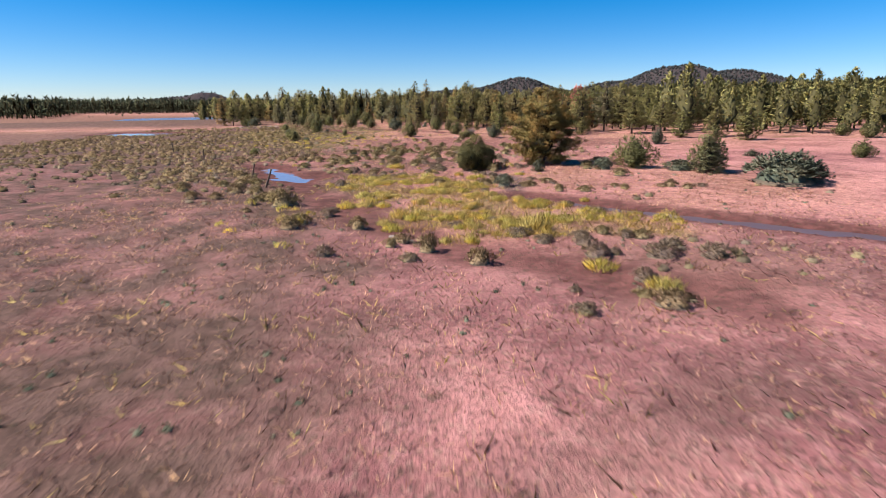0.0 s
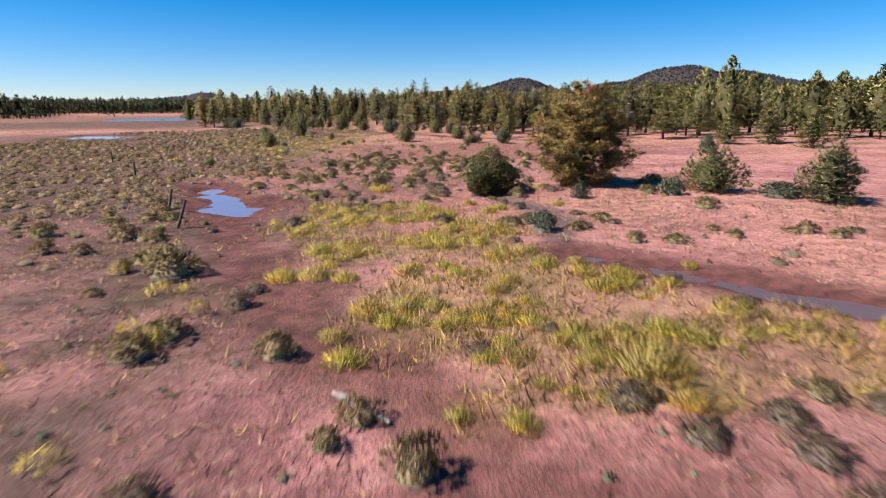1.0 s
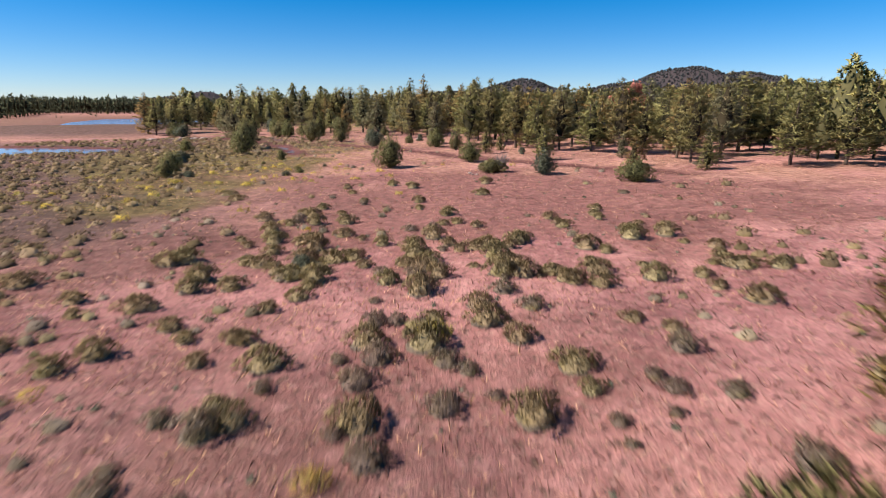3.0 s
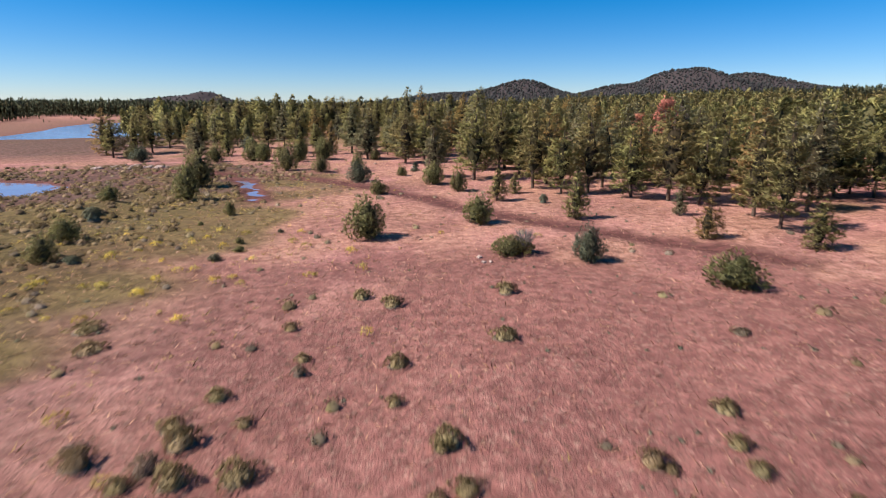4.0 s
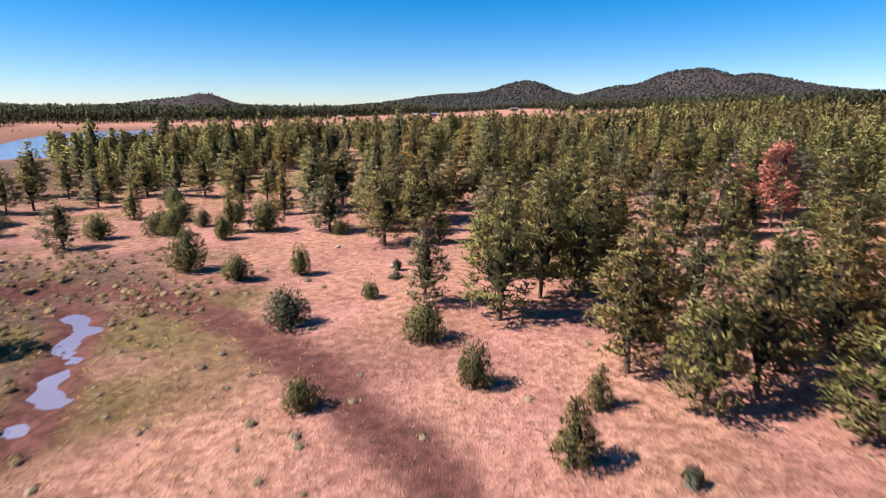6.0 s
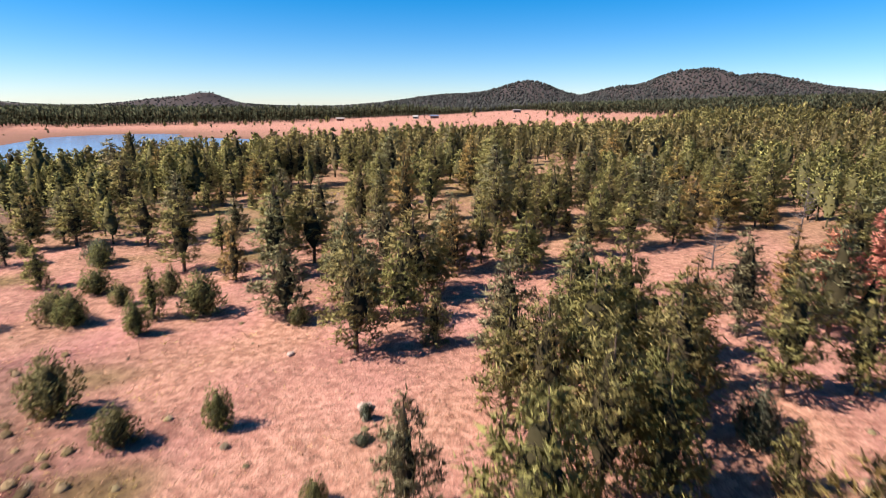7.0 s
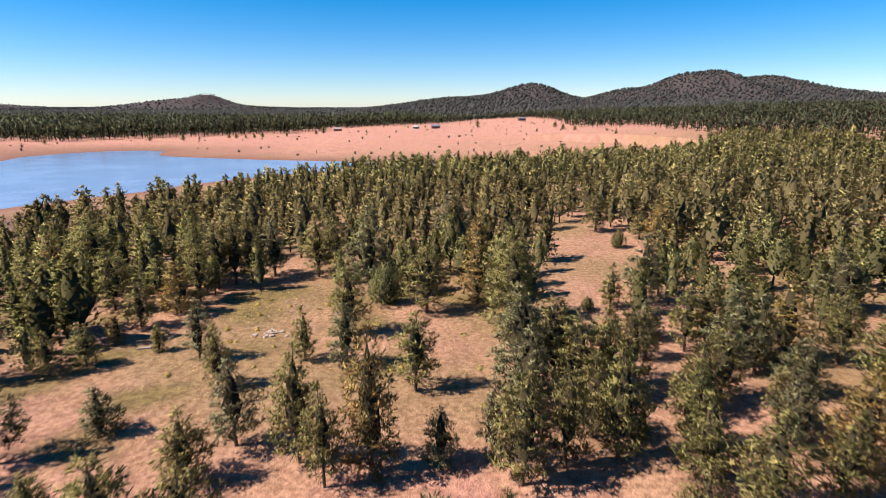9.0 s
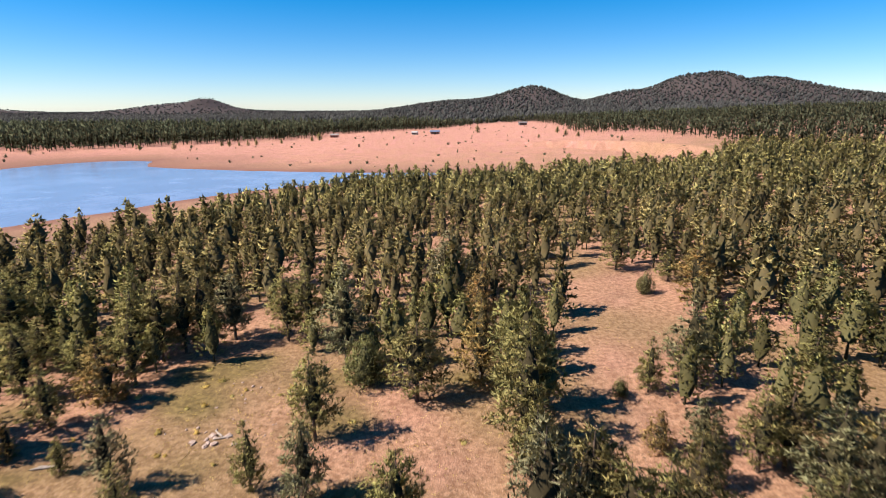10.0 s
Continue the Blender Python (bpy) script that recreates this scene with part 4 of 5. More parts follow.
def wood_density(x, y):
    """0 to 1: how thickly trees stand."""
    d = smooth(-2, 3, y - np.interp(x, [e[0] for e in EDGE], [e[1] for e in EDGE]))
    d = d * smooth(2, 10, inside(x, y, MEADOW) + 6 * wavy(x, y, 50, 31)) * smooth(18, 30, inside(x, y, LAKE))
    for glade in GLADES:
        d = d * smooth(-0.5, 1.5, inside(x, y, glade))
    thin = smooth(-1.1, 0.1, wavy(x, y, 26, 32) + smooth(-5, 25, x) * 0.6 + smooth(250, 330, y) * 0.5)
    thin = np.maximum(thin, bell(x, y, -42, 226, 18, 18)) * (1 - 0.45 * bell(x, y, 32, 205, 22, 18))
    return d * (0.25 + 0.75 * thin)


def scatter(spacing, x0, x1, y0, y1, seed):
    g = np.random.default_rng(seed)
    x, y = np.meshgrid(np.arange(x0, x1, spacing), np.arange(y0, y1, spacing))
    x = (x + g.uniform(-0.46, 0.46, x.shape) * spacing).ravel()
    y = (y + g.uniform(-0.46, 0.46, y.shape) * spacing).ravel()
    keep = (g.random(x.shape) < wood_density(x, y)) & (np.abs(x) < 0.95 * np.maximum(y, 0) + 60)
    return x[keep], y[keep], g


def stamp(kinds, places):
    """One set of verts and faces out of many turned and scaled copies: places of kind, x, y, z, turn, width, height."""
    # twigs gathers the painted inner shade and stem share of each copy
    vs, fs, ns, tints, twigs, at = [], [], [], [], [], 0
    for k, (v, f, nn, shade_and_stem) in enumerate(kinds):
        p = places[places[:, 0] == k]
        if not len(p):
            continue
        c, s = np.cos(p[:, 4:5]), np.sin(p[:, 4:5])
        w = np.stack([(v[None, :, 0] * c - v[None, :, 1] * s) * p[:, 5:6] + p[:, 1:2], (v[None, :, 0] * s + v[None, :, 1] * c) * p[:, 5:6] + p[:, 2:3], v[None, :, 2] * p[:, 6:7] + p[:, 3:4]], -1)
        vs.append(w.reshape(-1, 3))
        ns.append(np.stack([nn[None, :, 0] * c - nn[None, :, 1] * s, nn[None, :, 0] * s + nn[None, :, 1] * c, np.repeat(nn[None, :, 2], len(p), 0)], -1).reshape(-1, 3))
        fs.append((f[None] + (np.arange(len(p)) * len(v))[:, None, None]).reshape(-1, 3) + at)
        tints.append(np.repeat(np.modf(np.abs(p[:, 1] * 12.9898 + p[:, 2] * 78.233))[0], len(v)))
        twigs.append(np.tile(shade_and_stem, len(p)))
        at += len(p) * len(v)
    return np.concatenate(vs), np.concatenate(fs), {"tint": np.concatenate(tints), "shade_and_stem": np.concatenate(twigs)}, np.concatenate(ns)


def plain_pine(seed, count, leaf, blades=3, rows=4, sides=5):
    """A pine one metre wide and high for the distance: sprigs and a slim stem, all triangles."""
    g = np.random.default_rng(seed)
    bare = g.uniform(0.10, 0.24)
    u = g.random(count) ** 0.95
    r = 0.5 * np.minimum(1.0, 0.62 + 1.6 * u) * (1 - u ** 1.45) ** 0.8 * 1.05 * np.sqrt(g.uniform(0.2, 1.15, count))
    a = g.uniform(0, 6.3, count)
    c = np.stack([r * np.cos(a), r * np.sin(a), bare + (0.97 - bare) * u], -1)
    v, f, nn = sprigs(g, c, c * [1.3, 1.3, 0] + [0, 0, 0.4], blades, leaf, leaf * 0.55, 0.6)
    nn = unit(np.repeat(unit(unit(c * [1, 1, 0]) + [0, 0, 0.4]), blades * 3, 0) + 0.2 * nn)
    v[:, 2] = (v[:, 2] - c.repeat(blades * 3, 0)[:, 2]) * 0.55 + c.repeat(blades * 3, 0)[:, 2]
    t = np.array([[0.035, 0, 0], [-0.018, 0.03, 0], [-0.018, -0.03, 0], [0, 0, 0.8]])
    v, f, nn = np.concatenate([v, t]), np.concatenate([f, np.array([[0, 1, 3], [1, 2, 3], [2, 0, 3]]) + len(v)]), np.concatenate([nn, unit(t * [1, 1, 0.05])])
    stem = np.zeros(len(v))
    stem[-4:] = 1
    # the core paints the crown's inner shade; the stem shares its dark colour
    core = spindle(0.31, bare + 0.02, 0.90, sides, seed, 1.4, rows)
    v, f, nn, shade_and_stem = with_core(v, f, nn, core)
    return v, f, nn, np.maximum(shade_and_stem * 0.85, np.concatenate([stem, np.zeros(len(core[0]))]))


def cone_pine(seed, sides):
    """The roughest pine: an uneven spindle."""
    g = np.random.default_rng(seed)
    a = np.linspace(0, 2 * np.pi, sides, endpoint=False) + g.uniform(-0.3, 0.3, sides)
    r = g.uniform(0.32, 0.58, sides)
    ring = np.stack([r * np.cos(a), r * np.sin(a), g.uniform(0.2, 0.45, sides)], -1)
    v = np.concatenate([ring, [[0, 0, 1], [0, 0, 0.02]]])
    f = [(i, (i + 1) % sides, sides) for i in range(sides)] + [((i + 1) % sides, i, sides + 1) for i in range(sides)]
    return v, np.array(f), unit(v - [0, 0, 0.35]), np.zeros(len(v))


px, py, g = scatter(4.9, -130, 180, 60, 440, 3)
ph = np.clip(g.normal(7.4, 1.7, len(px)), 3.0, 11.5)
taken = np.array([p[:2] for p in LISTED + BUSHES] + [(36.3, 152.5), (39.5, 153.5), (32.2, 153.5), (41.9, 173), (28.3, 165.5)])
free = np.min(np.hypot(px[:, None] - taken[None, :, 0], py[:, None] - taken[None, :, 1]), 1) > 2.6
px, py, ph = px[free], py[free], ph[free]
near = np.argsort(np.maximum(np.abs(px - 10) / 50, np.abs(py - 152) / 62))
for i in near[:110]:
    plant_pine(float(px[i]), float(py[i]), float(ph[i]), float(ph[i]) * g.uniform(0.44, 0.62), int(g.choice((0, 1, 2, 0, 1, 2, 3, 4, 4))))


def wood(name, x, y, h, kinds, material, label, g, wide=0.66):
    z = near_height(x, y) - 0.1
    places = np.stack([g.integers(0, len(kinds), len(x)).astype(float), x, y, z, g.uniform(0, 6.3, len(x)), h * wide * g.uniform(0.8, 1.25, len(x)), h], -1)
    v, f, marks, nn = stamp(kinds, places)
    tagged(new(name, mesh_of(name, v, f, material, marks, True, nn)), label, "forest", kind="stuff")


rest = near[110:]
close = rest[py[rest] < 300]
away = rest[py[rest] >= 300]
hither = close[py[close] < 232]
middle = close[py[close] >= 232]
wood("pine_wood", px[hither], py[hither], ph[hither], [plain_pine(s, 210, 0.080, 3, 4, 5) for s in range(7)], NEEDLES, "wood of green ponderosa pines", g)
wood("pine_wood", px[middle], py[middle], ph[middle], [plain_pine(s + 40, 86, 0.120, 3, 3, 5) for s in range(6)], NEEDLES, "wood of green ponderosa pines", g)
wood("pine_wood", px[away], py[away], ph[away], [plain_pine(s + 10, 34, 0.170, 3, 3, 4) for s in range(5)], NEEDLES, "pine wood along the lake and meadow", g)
fx, fy, g = scatter(7.6, -700, 700, 440, 1050, 4)
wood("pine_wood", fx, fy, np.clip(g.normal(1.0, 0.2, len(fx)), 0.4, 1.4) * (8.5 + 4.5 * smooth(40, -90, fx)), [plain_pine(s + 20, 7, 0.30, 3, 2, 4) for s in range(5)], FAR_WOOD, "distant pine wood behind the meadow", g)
fx, fy, g = scatter(13, -1700, 1700, 1050, 2450, 5)
wood("pine_wood", fx, fy, np.clip(g.normal(7.0, 1.8, len(fx)), 3, 11), [cone_pine(s, 4) for s in range(6)], HAZED_RIDGE_WOOD, "far pine woods covering the hills", g, 1.05)
fx, fy, g = scatter(40, -3500, 3300, 2450, 4750, 6)
wood("pine_wood", fx, fy, np.clip(g.normal(7.5, 2.0, len(fx)), 4, 12), [cone_pine(s + 8, 5) for s in range(5)], HAZED_RIDGE_WOOD, "woods on the farthest ridges", g, 1.5)


# ---- undergrowth: shrubs, herbs and grass ----
def strew(spacing, box, density, seed):
    """Jittered points in a box (x0, x1, y0, y1), kept by the density given for them; none in the water."""
    g = np.random.default_rng(seed)
    x, y = np.meshgrid(np.arange(box[0], box[1], spacing), np.arange(box[2], box[3], spacing))
    x = (x + g.uniform(-0.5, 0.5, x.shape) * spacing).ravel()
    y = (y + g.uniform(-0.5, 0.5, y.shape) * spacing).ravel()
    keep = g.random(x.shape) < density(x, y)
    x, y = x[keep], y[keep]
    dry = (np.minimum.reduce([inside(x, y, p) for p in PUDDLES]) > 0.7) & (near_line(x, y, [(-2.31, 22.93), (-1.12, 21.92)]) > 1.0)
    return x[dry], y[dry], g


def brush_density(x, y):
    """Rabbitbrush: thick on the bank beside the puddle and the ridge beyond, in a band across the meadow, thin elsewhere."""
    bank = 1.3 * smooth(0.8, -1.2, inside(x, y, BANK) + 1.2 * wavy(x, y, 6, 41)) + 0.8 * smooth(-13, -20, x) * smooth(52, 60, y) * smooth(74, 64, y)
    ridge = smooth(-17, -27, x + 4 * wavy(x, y, 20, 42)) * smooth(62, 80, y) * smooth(148, 135, y)
    band = bell(x, y, -9, 63, 17, 9) * 1.1 + bell(x, y, 7, 66, 10, 4) * 0.7
    return np.clip(0.95 * bank + 0.95 * ridge + 0.4 * band + 0.05 * smooth(100, 60, y) * smooth(24, 34, y), 0, 0.9) * smooth(-1.1, -0.1, wavy(x, y, 7, 43)) * smooth(2.0, 3.0, near_line(x, y, DITCH))


def dull_density(x, y):
    return np.clip(0.75 * bell(x, y, 8.5, 19, 6, 4) + 0.55 * bell(x, y, -8, 52, 18, 11) + 0.5 * bell(x, y, -30, 50, 22, 16) + 0.4 * bell(x, y, -32, 112, 18, 30) + 0.03 * smooth(22, 32, y), 0, 0.7) * smooth(-0.7, 0.2, wavy(x, y, 6, 44)) * smooth(160, 130, y)


def herb_density(x, y):
    field = smooth(0.8, -0.8, inside(x, y, HERB_FIELD) + 0.9 * wavy(x, y, 3.5, 12)) * (1 - bell(x, y, -2, 37.3, 2.6, 1.8)) * (1 - bell(x, y, -2.4, 31.0, 2.0, 1.5))
    return np.clip(0.85 * field * smooth(43.5, 40.5, y) + 0.12 * bell(x, y, -4, 44, 10, 8) + 0.10 * bell(x, y, -20, 88, 12, 14) + 0.12 * bell(x, y, -7, 27, 2.5, 5), 0, 1) * smooth(-0.6, 0.3, wavy(x, y, 4.5, 45)) * smooth(1.3, 2.2, near_line(x, y, DITCH)) * smooth(1.0, 1.8, near_line(x, y, WASH))


def plain_shrub(seed, count, leaf, blades, upright, slim=0.45):
    """A shrub one metre wide and half a metre high for the many."""
    g = np.random.default_rng(seed)
    a, r = g.uniform(0, 6.3, count), np.sqrt(g.random(count))
    z = 0.5 * np.sqrt(np.clip(1.05 - (r * 0.93) ** 2, 0, 1)) * g.uniform(0.6, 1.04, count)
    c = np.stack([0.5 * r * np.cos(a), 0.5 * r * np.sin(a), z], -1)
    v, f, nn = sprigs(g, c, c * [1, 1, 0.8] + [0, 0, upright], blades, leaf, leaf * slim, 0.55)
    v[:, 2] = np.maximum(v[:, 2], -0.05)
    form = unit(c * [2, 2, 2] if slim > 0.2 else c * [1.2, 1.2, 0] + [0, 0, 0.5])
    nn = unit(np.repeat(form, blades * 3, 0) + 0.2 * nn)
    if slim <= 0.2:
        return v, f, nn, np.zeros(len(v))
    # core coloured part of the way to the painted inner shade
    v, f, nn, shade_and_stem = with_core(v, f, nn, dome_core(0.80, 0.36, 6, seed))
    return v, f, nn, shade_and_stem * 0.35


def tuft(seed, blades):
    """A grass tuft half a metre high."""
    g = np.random.default_rng(seed)
    c = np.stack([g.normal(0, 0.07, blades), g.normal(0, 0.07, blades), np.full(blades, 0.08)], -1)
    v, f, nn = sprigs(g, c, c * 3 + [0, 0, 0.5], 1, 0.40, 0.030, 0.22)
    return v, f, unit(nn * 0.2 + [0, 0, 1]), np.zeros(len(v))


def undergrowth(name, x, y, h, w, kinds, material, label, category, g):
    places = np.stack([g.integers(0, len(kinds), len(x)).astype(float), x, y, near_height(x, y) - 0.02, g.uniform(0, 6.3, len(x)), w, h], -1)
    v, f, marks, nn = stamp(kinds, places)
    tagged(new(name, mesh_of(name, v, f, material, marks, True, nn)), label, category, kind="stuff")


def thicket(density, spacing, box, seed, singles, models, name, text, group, kinds, material, label, low, high):
    """The plants nearest to the flight line as things of their own, the rest as one mass."""
    x, y, g = strew(spacing, box, density, seed)
    w = g.uniform(low, high, len(x))
    h = w * g.uniform(0.34, 0.56, len(x))
    order = np.argsort(np.abs(x) + 0.25 * np.abs(y - 35))
    for i in order[:singles]:
        plant_shrub(models, name, text, group, float(x[i]), float(y[i]), float(h[i]), float(w[i]))
    i = order[singles:]
    undergrowth(name + "_mass", x[i], y[i], h[i] * 2, w[i], kinds, material, label, "shrubs", g)


thicket(brush_density, 1.08, (-70, 20, 8, 150), 51, 170, STRAW_MODELS, "rabbitbrush", "straw-coloured domed rabbitbrush on dry soil", "rabbitbrush", [plain_shrub(s, 34, 0.125, 2, 0.35, 0.42) for s in range(5)], STRAW_LEAF, "many pale straw-coloured rabbitbrush domes", 0.40, 1.08)
thicket(dull_density, 1.25, (-60, 30, 8, 160), 52, 90, DULL_MODELS, "dry_shrub", "grey-brown dried shrub with bare twigs", "dry shrubs", [plain_shrub(s + 9, 46, 0.12, 2, 0.35, 0.4) for s in range(5)], DULL_LEAF, "many low grey-brown dried shrubs", 0.3, 0.8)
thicket(herb_density, 0.62, (-30, 22, 14, 100), 53, 200, HERB_MODELS, "herb_clump", "clump of tall yellow-green herbs", "herb clumps", [plain_shrub(s + 18, 46, 0.26, 2, 3.0, 0.13) for s in range(5)], HERB_LEAF, "stand of yellow-green herbs and flowers", 0.35, 0.85)


def grass_density(x, y):
    return (0.35 + 0.65 * smooth(-0.6, 0.5, wavy(x, y, 5, 46))) * smooth(1.2, 2.4, near_line(x, y, DITCH)) * smooth(30, 12, np.abs(x) - 0.10 * y)


x, y, g = strew(0.36, (-22, 22, 2, 62), grass_density, 54)
undergrowth("grass", x, y, g.uniform(0.16, 0.42, len(x)), g.uniform(0.6, 1.4, len(x)), [tuft(s, 5) for s in range(6)], GRASS_LEAF, "dry pinkish straw grass in tufts", "grass", g)
x, y, g = strew(0.60, (-45, 45, 62, 175), grass_density, 55)
undergrowth("grass", x, y, g.uniform(0.14, 0.34, len(x)), g.uniform(0.8, 1.7, len(x)), [tuft(s + 7, 5) for s in range(6)], GRASS_LEAF, "dry pinkish straw grass in tufts", "grass", g)


def olive_density(x, y):
    return np.clip(0.8 * bell(x, y, -22, 108, 11, 24) + 0.15 * bell(x, y, -16, 35, 12, 22) + 0.22 * bell(x, y, -6, 8, 9, 9) + 0.2 * bell(x, y, 5, 9, 8, 6) + 0.25 * bell(x, y, 3, 30, 10, 11) + 0.5 * bell(x, y, -14, 213, 28, 18), 0, 0.8) * smooth(-0.6, 0.4, wavy(x, y, 6, 47))


x, y, g = strew(0.5, (-50, 25, 3, 232), olive_density, 56)
undergrowth("grass", x, y, g.uniform(0.22, 0.6, len(x)), g.uniform(0.8, 1.5, len(x)), [tuft(s + 14, 5) for s in range(6)], GREEN_GRASS, "olive-green grass in the damper hollows", "grass", g)


def meadow_grass(x, y):
    field = smooth(0.6, -0.6, inside(x, y, HERB_FIELD) + 0.9 * wavy(x, y, 3.5, 12)) * (1 - bell(x, y, -2, 37.3, 2.4, 1.7)) * (1 - bell(x, y, -2.4, 31.0, 1.8, 1.5))
    return np.clip(field, 0, 1) * (0.25 + 0.75 * smooth(-0.4, 0.5, wavy(x, y, 4, 49)))


x, y, g = strew(0.22, (-14, 20, 16, 48), meadow_grass, 59)
undergrowth("grass", x, y, g.uniform(0.3, 0.75, len(x)), g.uniform(0.6, 1.2, len(x)), [tuft(s + 21, 5) for s in range(6)], GREEN_GRASS, "close olive-yellow grass between herbs", "grass", g)


def cushion_density(x, y):
    """Low dark-green cushions on the bare soil and through the dry grass."""
    return np.clip(0.30 * bell(x, y, -12, 15, 11, 16) + 0.10 * bell(x, y, 0, 40, 26, 50) + 0.35 * bell(x, y, -21, 208, 12, 9) + 0.05, 0, 0.5) * smooth(-0.3, 0.6, wavy(x, y, 5, 48))


x, y, g = strew(0.75, (-34, 26, 3, 118), cushion_density, 57)
undergrowth("cushion_plants", x, y, g.uniform(0.12, 0.3, len(x)), g.uniform(0.12, 0.34, len(x)), [plain_shrub(s + 30, 20, 0.22, 2, 0.3, 0.4) for s in range(4)], GREY_LEAF, "small dark grey-green cushion plants in the dry grass", "plants", g)
x, y, g = strew(1.5, (-48, 8, 178, 232), cushion_density, 58)
undergrowth("cushion_plants", x, y, g.uniform(0.4, 0.9, len(x)), g.uniform(0.5, 1.2, len(x)), [plain_shrub(s + 34, 20, 0.22, 2, 0.3, 0.4) for s in range(4)], GREEN_GRASS, "low olive shrubs in the clearing", "plants", g)


# ---- single things ----
def fallen_log(ax, ay, bx, by, radius, label):
    a, b = Vector((ax, ay, float(near_height(ax, ay)) + radius * 0.8)), Vector((bx, by, float(near_height(bx, by)) + radius * 0.8))
    k = np.linspace(0, 1, 7)
    p = np.array(a)[None] * (1 - k[:, None]) + np.array(b)[None] * k[:, None]
    p[:, 2] += 0.02 * np.sin(k * 9)
    r = radius * (1 - 0.25 * k) * (1 + 0.08 * np.sin(k * 17))
    r[0], r[-1] = radius * 0.5, radius * 0.35
    v, f = tube(p, r, 8)
    ob = new("log", mesh_of("log", v, f, GREY_WOOD, None, True))
    tagged(ob, label, "log")


def fence_post(x, y, height, lean_x, lean_y):
    z = float(near_height(x, y)) - 0.2
    p = np.array([(x, y, z), (x + lean_x * 0.5, y + lean_y * 0.5, z + height * 0.55), (x + lean_x, y + lean_y, z + height + 0.2)])
    v, f = tube(p, [0.075, 0.07, 0.06], 7)
    root = new("fence_post")
    part("post", mesh_of("post", v, f, BARK, None, True), root)
    cap, fan = tube([p[2], p[2] + (0, 0, 0.012)], [0.06, 0.01], 7)
    part("post_top", mesh_of("post_top", cap, fan, GREY_WOOD, None, True), root, "weathered grey sawn end")
    tagged(root, "old dark wooden fence post leaning in brush", "fence post", "old fence posts")


def rock(x, y, size, seed):
    bm = bmesh.new()
    bmesh.ops.create_icosphere(bm, subdivisions=2, radius=1)
    for v in bm.verts:
        n = noise.noise(v.co * 1.4 + Vector((seed * 7.1, 0, 0)))
        v.co *= 1 + 0.45 * n
        v.co = Vector((v.co.x * size, v.co.y * size * 0.8, v.co.z * size * 0.55))
    me = bpy.data.meshes.new("rock")
    bm.to_mesh(me)
    bm.free()
    me.materials.append(STONE)
    ob = new("rock", me)
    ob.matrix_basis = Matrix.Translation((x, y, float(near_height(x, y)) + size * 0.15)) @ Matrix.Rotation(seed * 1.7, 4, "Z")
    tagged(ob, "pale weathered field stone lying in dry grass", "rock", "field stones")


def bare_tree(x, y, height, width, seed, needles=None, share=0):
    """A dead tree: stem and bare branches, with some dead needles left on it if given."""
    g = np.random.default_rng(seed)
    root = new("dead_tree")
    z0 = float(near_height(x, y)) - 0.1
    zs = np.linspace(0, height, 8)
    stem = np.stack([0.05 * np.sin(zs * 0.7 + seed), 0.05 * np.sin(zs * 0.9), zs], -1)
    part("trunk", mesh_of("trunk", *tube(stem, 0.10 * (1 - zs / height) + 0.015, 7), DEAD_WOOD, None, True), root)
    wood_pieces, spots, leans = [], [], []
    for k in range(46):
        u = g.uniform(0.18, 0.98)
        base = np.array([np.interp(u * height, zs, stem[:, 0]), np.interp(u * height, zs, stem[:, 1]), u * height])
        a, reach = g.uniform(0, 6.3), width / 2 * (1.1 - u) ** 0.6 * g.uniform(0.5, 1.1)
        way = np.array([math.cos(a), math.sin(a), 0.35])
        tip = base + way * reach
        wood_pieces.append(tube([base, base + way * reach * 0.5, tip], [0.045, 0.030, 0.010], 3))
        for j in range(4):
            s = base + way * reach * g.uniform(0.35, 0.95)
            e = s + unit(way + g.normal(0, 0.8, 3)) * reach * 0.4
            wood_pieces.append(tube([s, (s + e) / 2 + g.normal(0, 0.02, 3), e], [0.026, 0.018, 0.007], 3))
            spots.append(e)
            leans.append(e - s)
    part("branchwork", mesh_of("branchwork", *joined(wood_pieces), DEAD_WOOD, None, True), root, "bare grey branches")
    if needles:
        pick = g.random(len(spots)) < share
        c = np.repeat(np.array(spots)[pick], 7, 0)
        c = c + g.normal(0, 0.22, c.shape)
        v, f, nn = sprigs(g, c, np.repeat(np.array(leans)[pick], 7, 0), 5, 0.36, 0.13, 0.7)
        part("crown", mesh_of("crown", v, f, needles, {"tint": np.full(len(v), 0.5)}, True, nn), root, "salmon-red dead needles")
    root.location = (x, y, z0)
    tagged(root, "dead pine with salmon-red needles" if needles else "bare grey dead tree without needles", "dead tree")


fallen_log(-2.31, 22.93, -1.12, 21.92, 0.09, "pale barkless log lying on reddish soil")
for x, y, height, lx, ly in ((-12.4, 37.9, 1.3, 0.55, 0.1), (-14.6, 41.6, 1.25, 0.3, 0.2), (-24.8, 57.3, 1.2, 0.05, 0.0), (-34.0, 70.0, 1.2, -0.1, 0.1)):
    fence_post(x, y, height, lx, ly)
for k, (x, y, size) in enumerate(((1.9, 91.0, 0.22), (2.1, 89.9, 0.16), (2.5, 90.0, 0.14), (5.8, 45.2, 0.12), (5.2, 43.6, 0.10), (6.4, 44.0, 0.13), (4.4, 46.8, 0.11), (7.2, 42.6, 0.10), (-4.6, 138.6, 0.5), (-11.0, 146.0, 0.35), (2.6, 39.8, 0.10), (3.4, 41.2, 0.09))):
    rock(x, y, size, k + 1)
bare_tree(28.3, 165.5, 5.8, 3.2, 3)
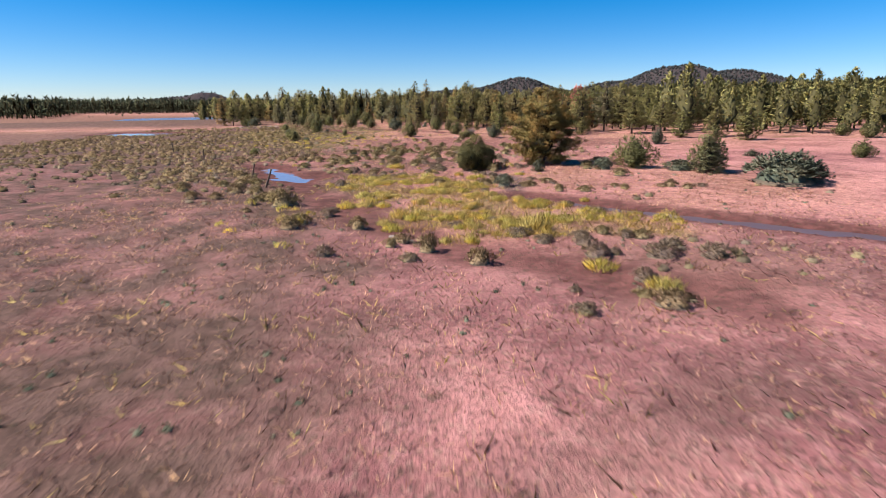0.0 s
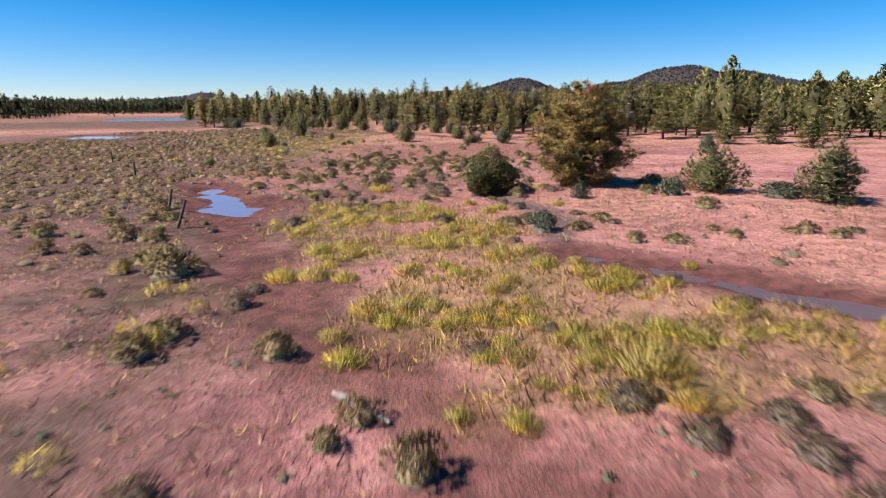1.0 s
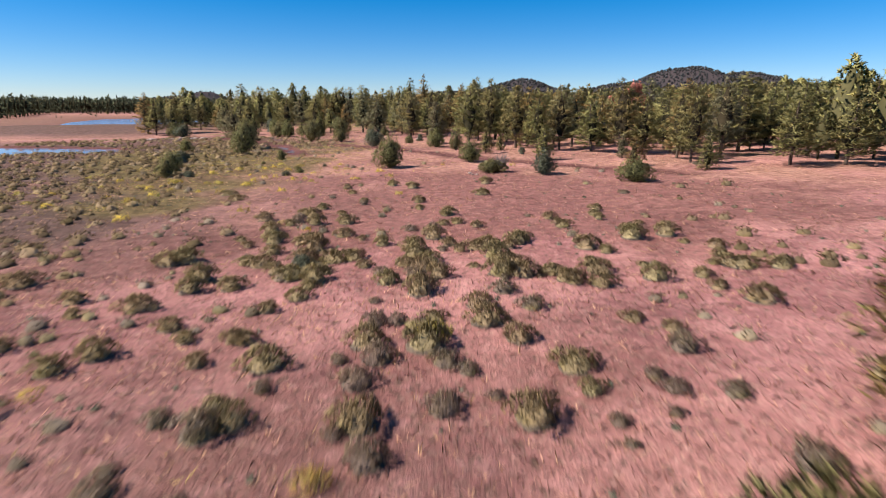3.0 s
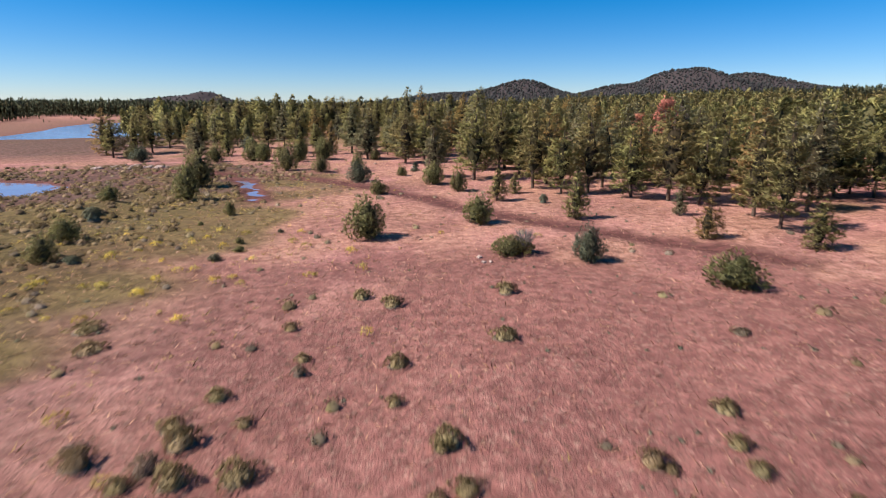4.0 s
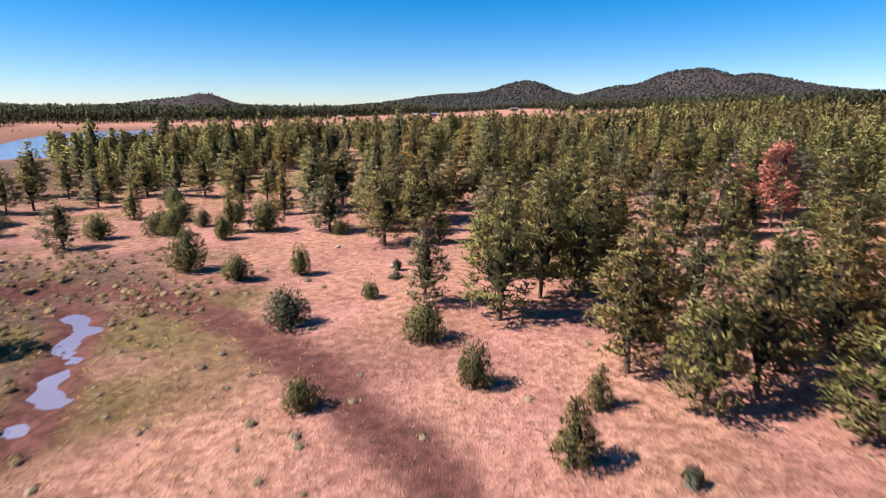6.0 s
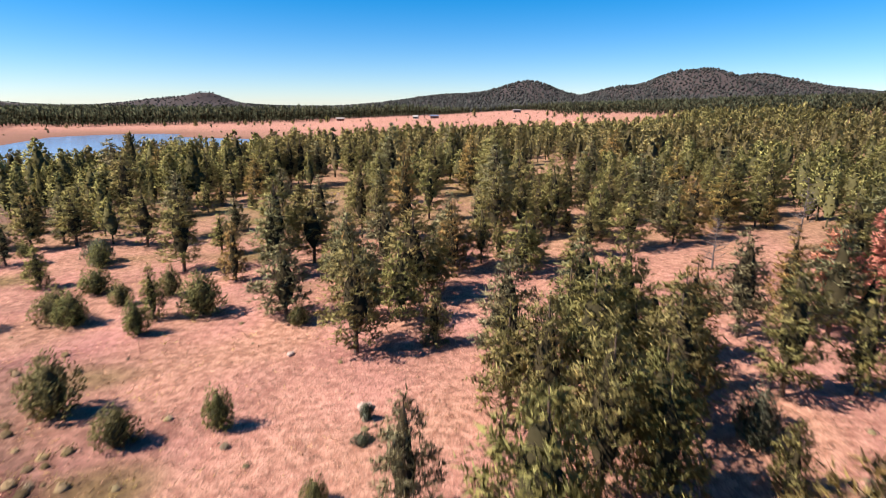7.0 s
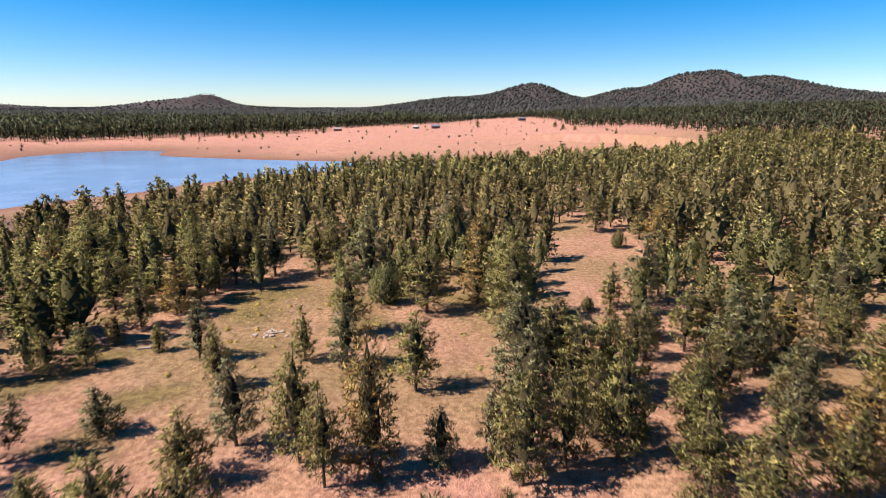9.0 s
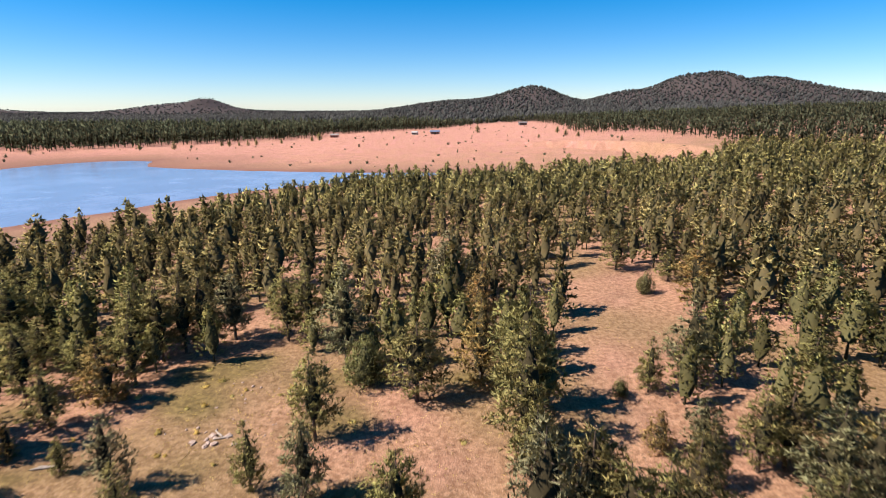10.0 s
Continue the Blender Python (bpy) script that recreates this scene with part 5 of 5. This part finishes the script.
bare_tree(41.9, 173.0, 8.8, 4.0, 4)
bare_tree(39.5, 153.5, 8.5, 4.6, 5)
bare_tree(36.3, 152.5, 9.6, 5.2, 6, RED_NEEDLES, 0.95)
bare_tree(32.2, 153.5, 7.0, 3.6, 7, RED_NEEDLES, 0.55)


def half_dead_shrub(x, y, height, width):
    root = new("half_dead_juniper")
    g = np.random.default_rng(8)
    for name, me in juniper_pieces(juniper_meshes(61, height * 0.85, width, 5, 0.14, 1100, JUNIPER_LEAF)):
        part(name, me, root)
    twigs = []
    for k in range(120):
        a, r = g.uniform(0, 6.3), g.uniform(0, 0.55)
        b = np.array([0.25 * width + 0.1, 0, height * 0.2])
        e = b + np.array([r * math.cos(a) * width * 0.55, r * math.sin(a) * width * 0.5, height * g.uniform(0.55, 0.95)])
        twigs.append(tube([b, (b + e) / 2 + g.normal(0, 0.05, 3), e], [0.02, 0.014, 0.005], 3))
    part("dead_side", mesh_of("dead_side", *joined(twigs), GREY_WOOD, None, True), root, "dead grey bare twigs")
    root.location = (x, y, float(near_height(x, y)) - 0.03)
    tagged(root, "low spreading juniper with a dead grey side", "juniper")


half_dead_shrub(3.9, 91.9, 1.5, 3.1)


def house(x, y, width, depth, height, turn, colour, roof_colour):
    """A far single-storey house with a pitched roof, door and windows."""
    root = new("house")
    walls = solid("house_wall", colour, tuple(v * 0.8 for v in colour), 2.0)
    roofing = solid("house_roof", roof_colour, tuple(v * 0.7 for v in roof_colour), 3.0, 0.6)
    glass = solid("house_window", (0.03, 0.035, 0.04), (0.05, 0.055, 0.06), 2.0, 0.2)

    def box(name, cx, cy, cz, sx, sy, sz, material, parent):
        bm = bmesh.new()
        bmesh.ops.create_cube(bm, size=1)
        bmesh.ops.scale(bm, vec=(sx, sy, sz), verts=bm.verts)
        bmesh.ops.translate(bm, vec=(cx, cy, cz), verts=bm.verts)
        bmesh.ops.bevel(bm, geom=bm.edges[:], offset=min(sx, sy, sz) * 0.06, segments=1, affect="EDGES")
        me = bpy.data.meshes.new(name)
        bm.to_mesh(me)
        bm.free()
        me.materials.append(material)
        return part(name, me, parent)

    box("wall", 0, 0, height / 2, width, depth, height, walls, root)
    w, d, h = width / 2 + 0.5, depth / 2 + 0.5, height
    rise = depth * 0.32
    v = [(-w, -d, h), (w, -d, h), (w, d, h), (-w, d, h), (-w, 0, h + rise), (w, 0, h + rise), (-w, -d, h - 0.2), (w, -d, h - 0.2), (w, d, h - 0.2), (-w, d, h - 0.2)]
    me = bpy.data.meshes.new("roof")
    me.from_pydata(v, [], [(0, 1, 5, 4), (2, 3, 4, 5), (0, 4, 3, 9, 6), (1, 7, 8, 2, 5), (6, 7, 1, 0), (8, 9, 3, 2), (6, 9, 8, 7)])
    me.materials.append(roofing)
    part("roof", me, root)
    box("door", 0.6, -depth / 2 - 0.03, 1.05, 1.0, 0.1, 2.1, glass, root)
    for wx in (-0.32, -0.12, 0.28):
        box("window", wx * width, -depth / 2 - 0.03, 1.6, 1.3, 0.1, 1.1, glass, root)
    root.matrix_basis = Matrix.Translation((x, y, float(near_height(x, y)) - 0.1)) @ Matrix.Rotation(turn, 4, "Z")
    tagged(root, "far single-storey house with a pitched roof at the wood's edge", "house", "far houses")


house(-128, 790, 9, 5, 2.8, 0.1, (0.45, 0.20, 0.14), (0.26, 0.22, 0.21))
house(-36, 775, 6, 4.5, 2.7, -0.2, (0.34, 0.28, 0.25), (0.36, 0.34, 0.34))
house(-14, 781, 10, 5, 2.8, 0.1, (0.30, 0.16, 0.12), (0.12, 0.15, 0.24))
house(98, 893, 10, 5, 3.0, 0.2, (0.16, 0.13, 0.12), (0.16, 0.15, 0.15))


# ---- stones and dead wood on the far bank and in the clearing ----
heap = random.Random(12)
for k in range(46):
    a, r = heap.uniform(0, 6.3), heap.random() ** 0.6
    rock(-45.5 + 5.5 * r * math.cos(a), 138 + 4.0 * r * math.sin(a), heap.uniform(0.14, 0.5) ** 1.0, 20 + k)
for k in range(14):
    rock(-20.6 + heap.gauss(0, 1.1), 204.6 + heap.gauss(0, 0.6), heap.uniform(0.12, 0.38), 70 + k)
for k in range(30):
    rock(heap.uniform(-26, -12), heap.uniform(203, 216), heap.uniform(0.08, 0.2), 90 + k)
for x, y, a, reach in ((-20.9, 204.4, 0.3, 1.8), (-20.2, 204.9, 2.4, 1.4), (-34.9, 200.0, 0.35, 2.2), (-34.5, 200.4, 0.2, 1.7), (-44.5, 137.2, 0.6, 2.4), (-47.5, 139.5, 2.8, 1.9)):
    fallen_log(x, y, x + reach * math.cos(a), y + reach * math.sin(a), 0.11, "pale dead branch lying among stones")

# low brush scattered over the far meadow
x, y, g = strew(13, (-380, 160, 470, 930), lambda x, y: smooth(-6, -22, inside(x, y, MEADOW)) * smooth(16, 30, inside(x, y, LAKE)) * (0.10 + 0.35 * smooth(0.2, 0.9, wavy(x, y, 80, 50))), 60)
undergrowth("meadow_brush", x, y, g.uniform(0.8, 3.4, len(x)) ** 1.2, g.uniform(0.9, 2.8, len(x)), [plain_shrub(s + 40, 16, 0.26, 2, 0.3, 0.5) for s in range(4)], FAR_WOOD, "low dark brush scattered over the far meadow", "shrubs", g)

# lone trees on the far meadow and shores, and small bushes near the flight line
for x, y, height in ((33, 772, 9), (103, 683, 7), (102, 641, 6), (-325, 588, 5), (-258, 622, 6), (-232, 629, 7), (-204, 660, 5), (-197, 660, 6), (-191, 668, 4), (-183, 668, 5), (-178, 677, 6), (-160, 695, 5), (-137, 721, 6), (-131, 729, 9), (107, 615, 5), (79, 641, 3.5), (-52, 702, 3), (124, 556, 4)):
    plant_pine(x, y, height, height * 0.62, rng.choice((0, 1, 2)))
for x, y, height, width in ((7.7, 44.3, 0.9, 1.1), (-13.9, 90.9, 0.5, 0.9), (-13.2, 93.0, 0.4, 0.8), (-14.0, 95.2, 0.45, 0.7), (-12.2, 98.6, 0.35, 0.5), (-19.1, 101, 0.35, 0.5), (-4.2, 135.3, 0.6, 1.2)):
    stand("juniper", "small dark-green juniper seedling in dry grass", "juniper", "juniper seedlings", juniper_pieces(rng.choice(JUNIPER_MODELS)), x, y, rng.uniform(0, 6.3), width / 2.55, height / 2.2)
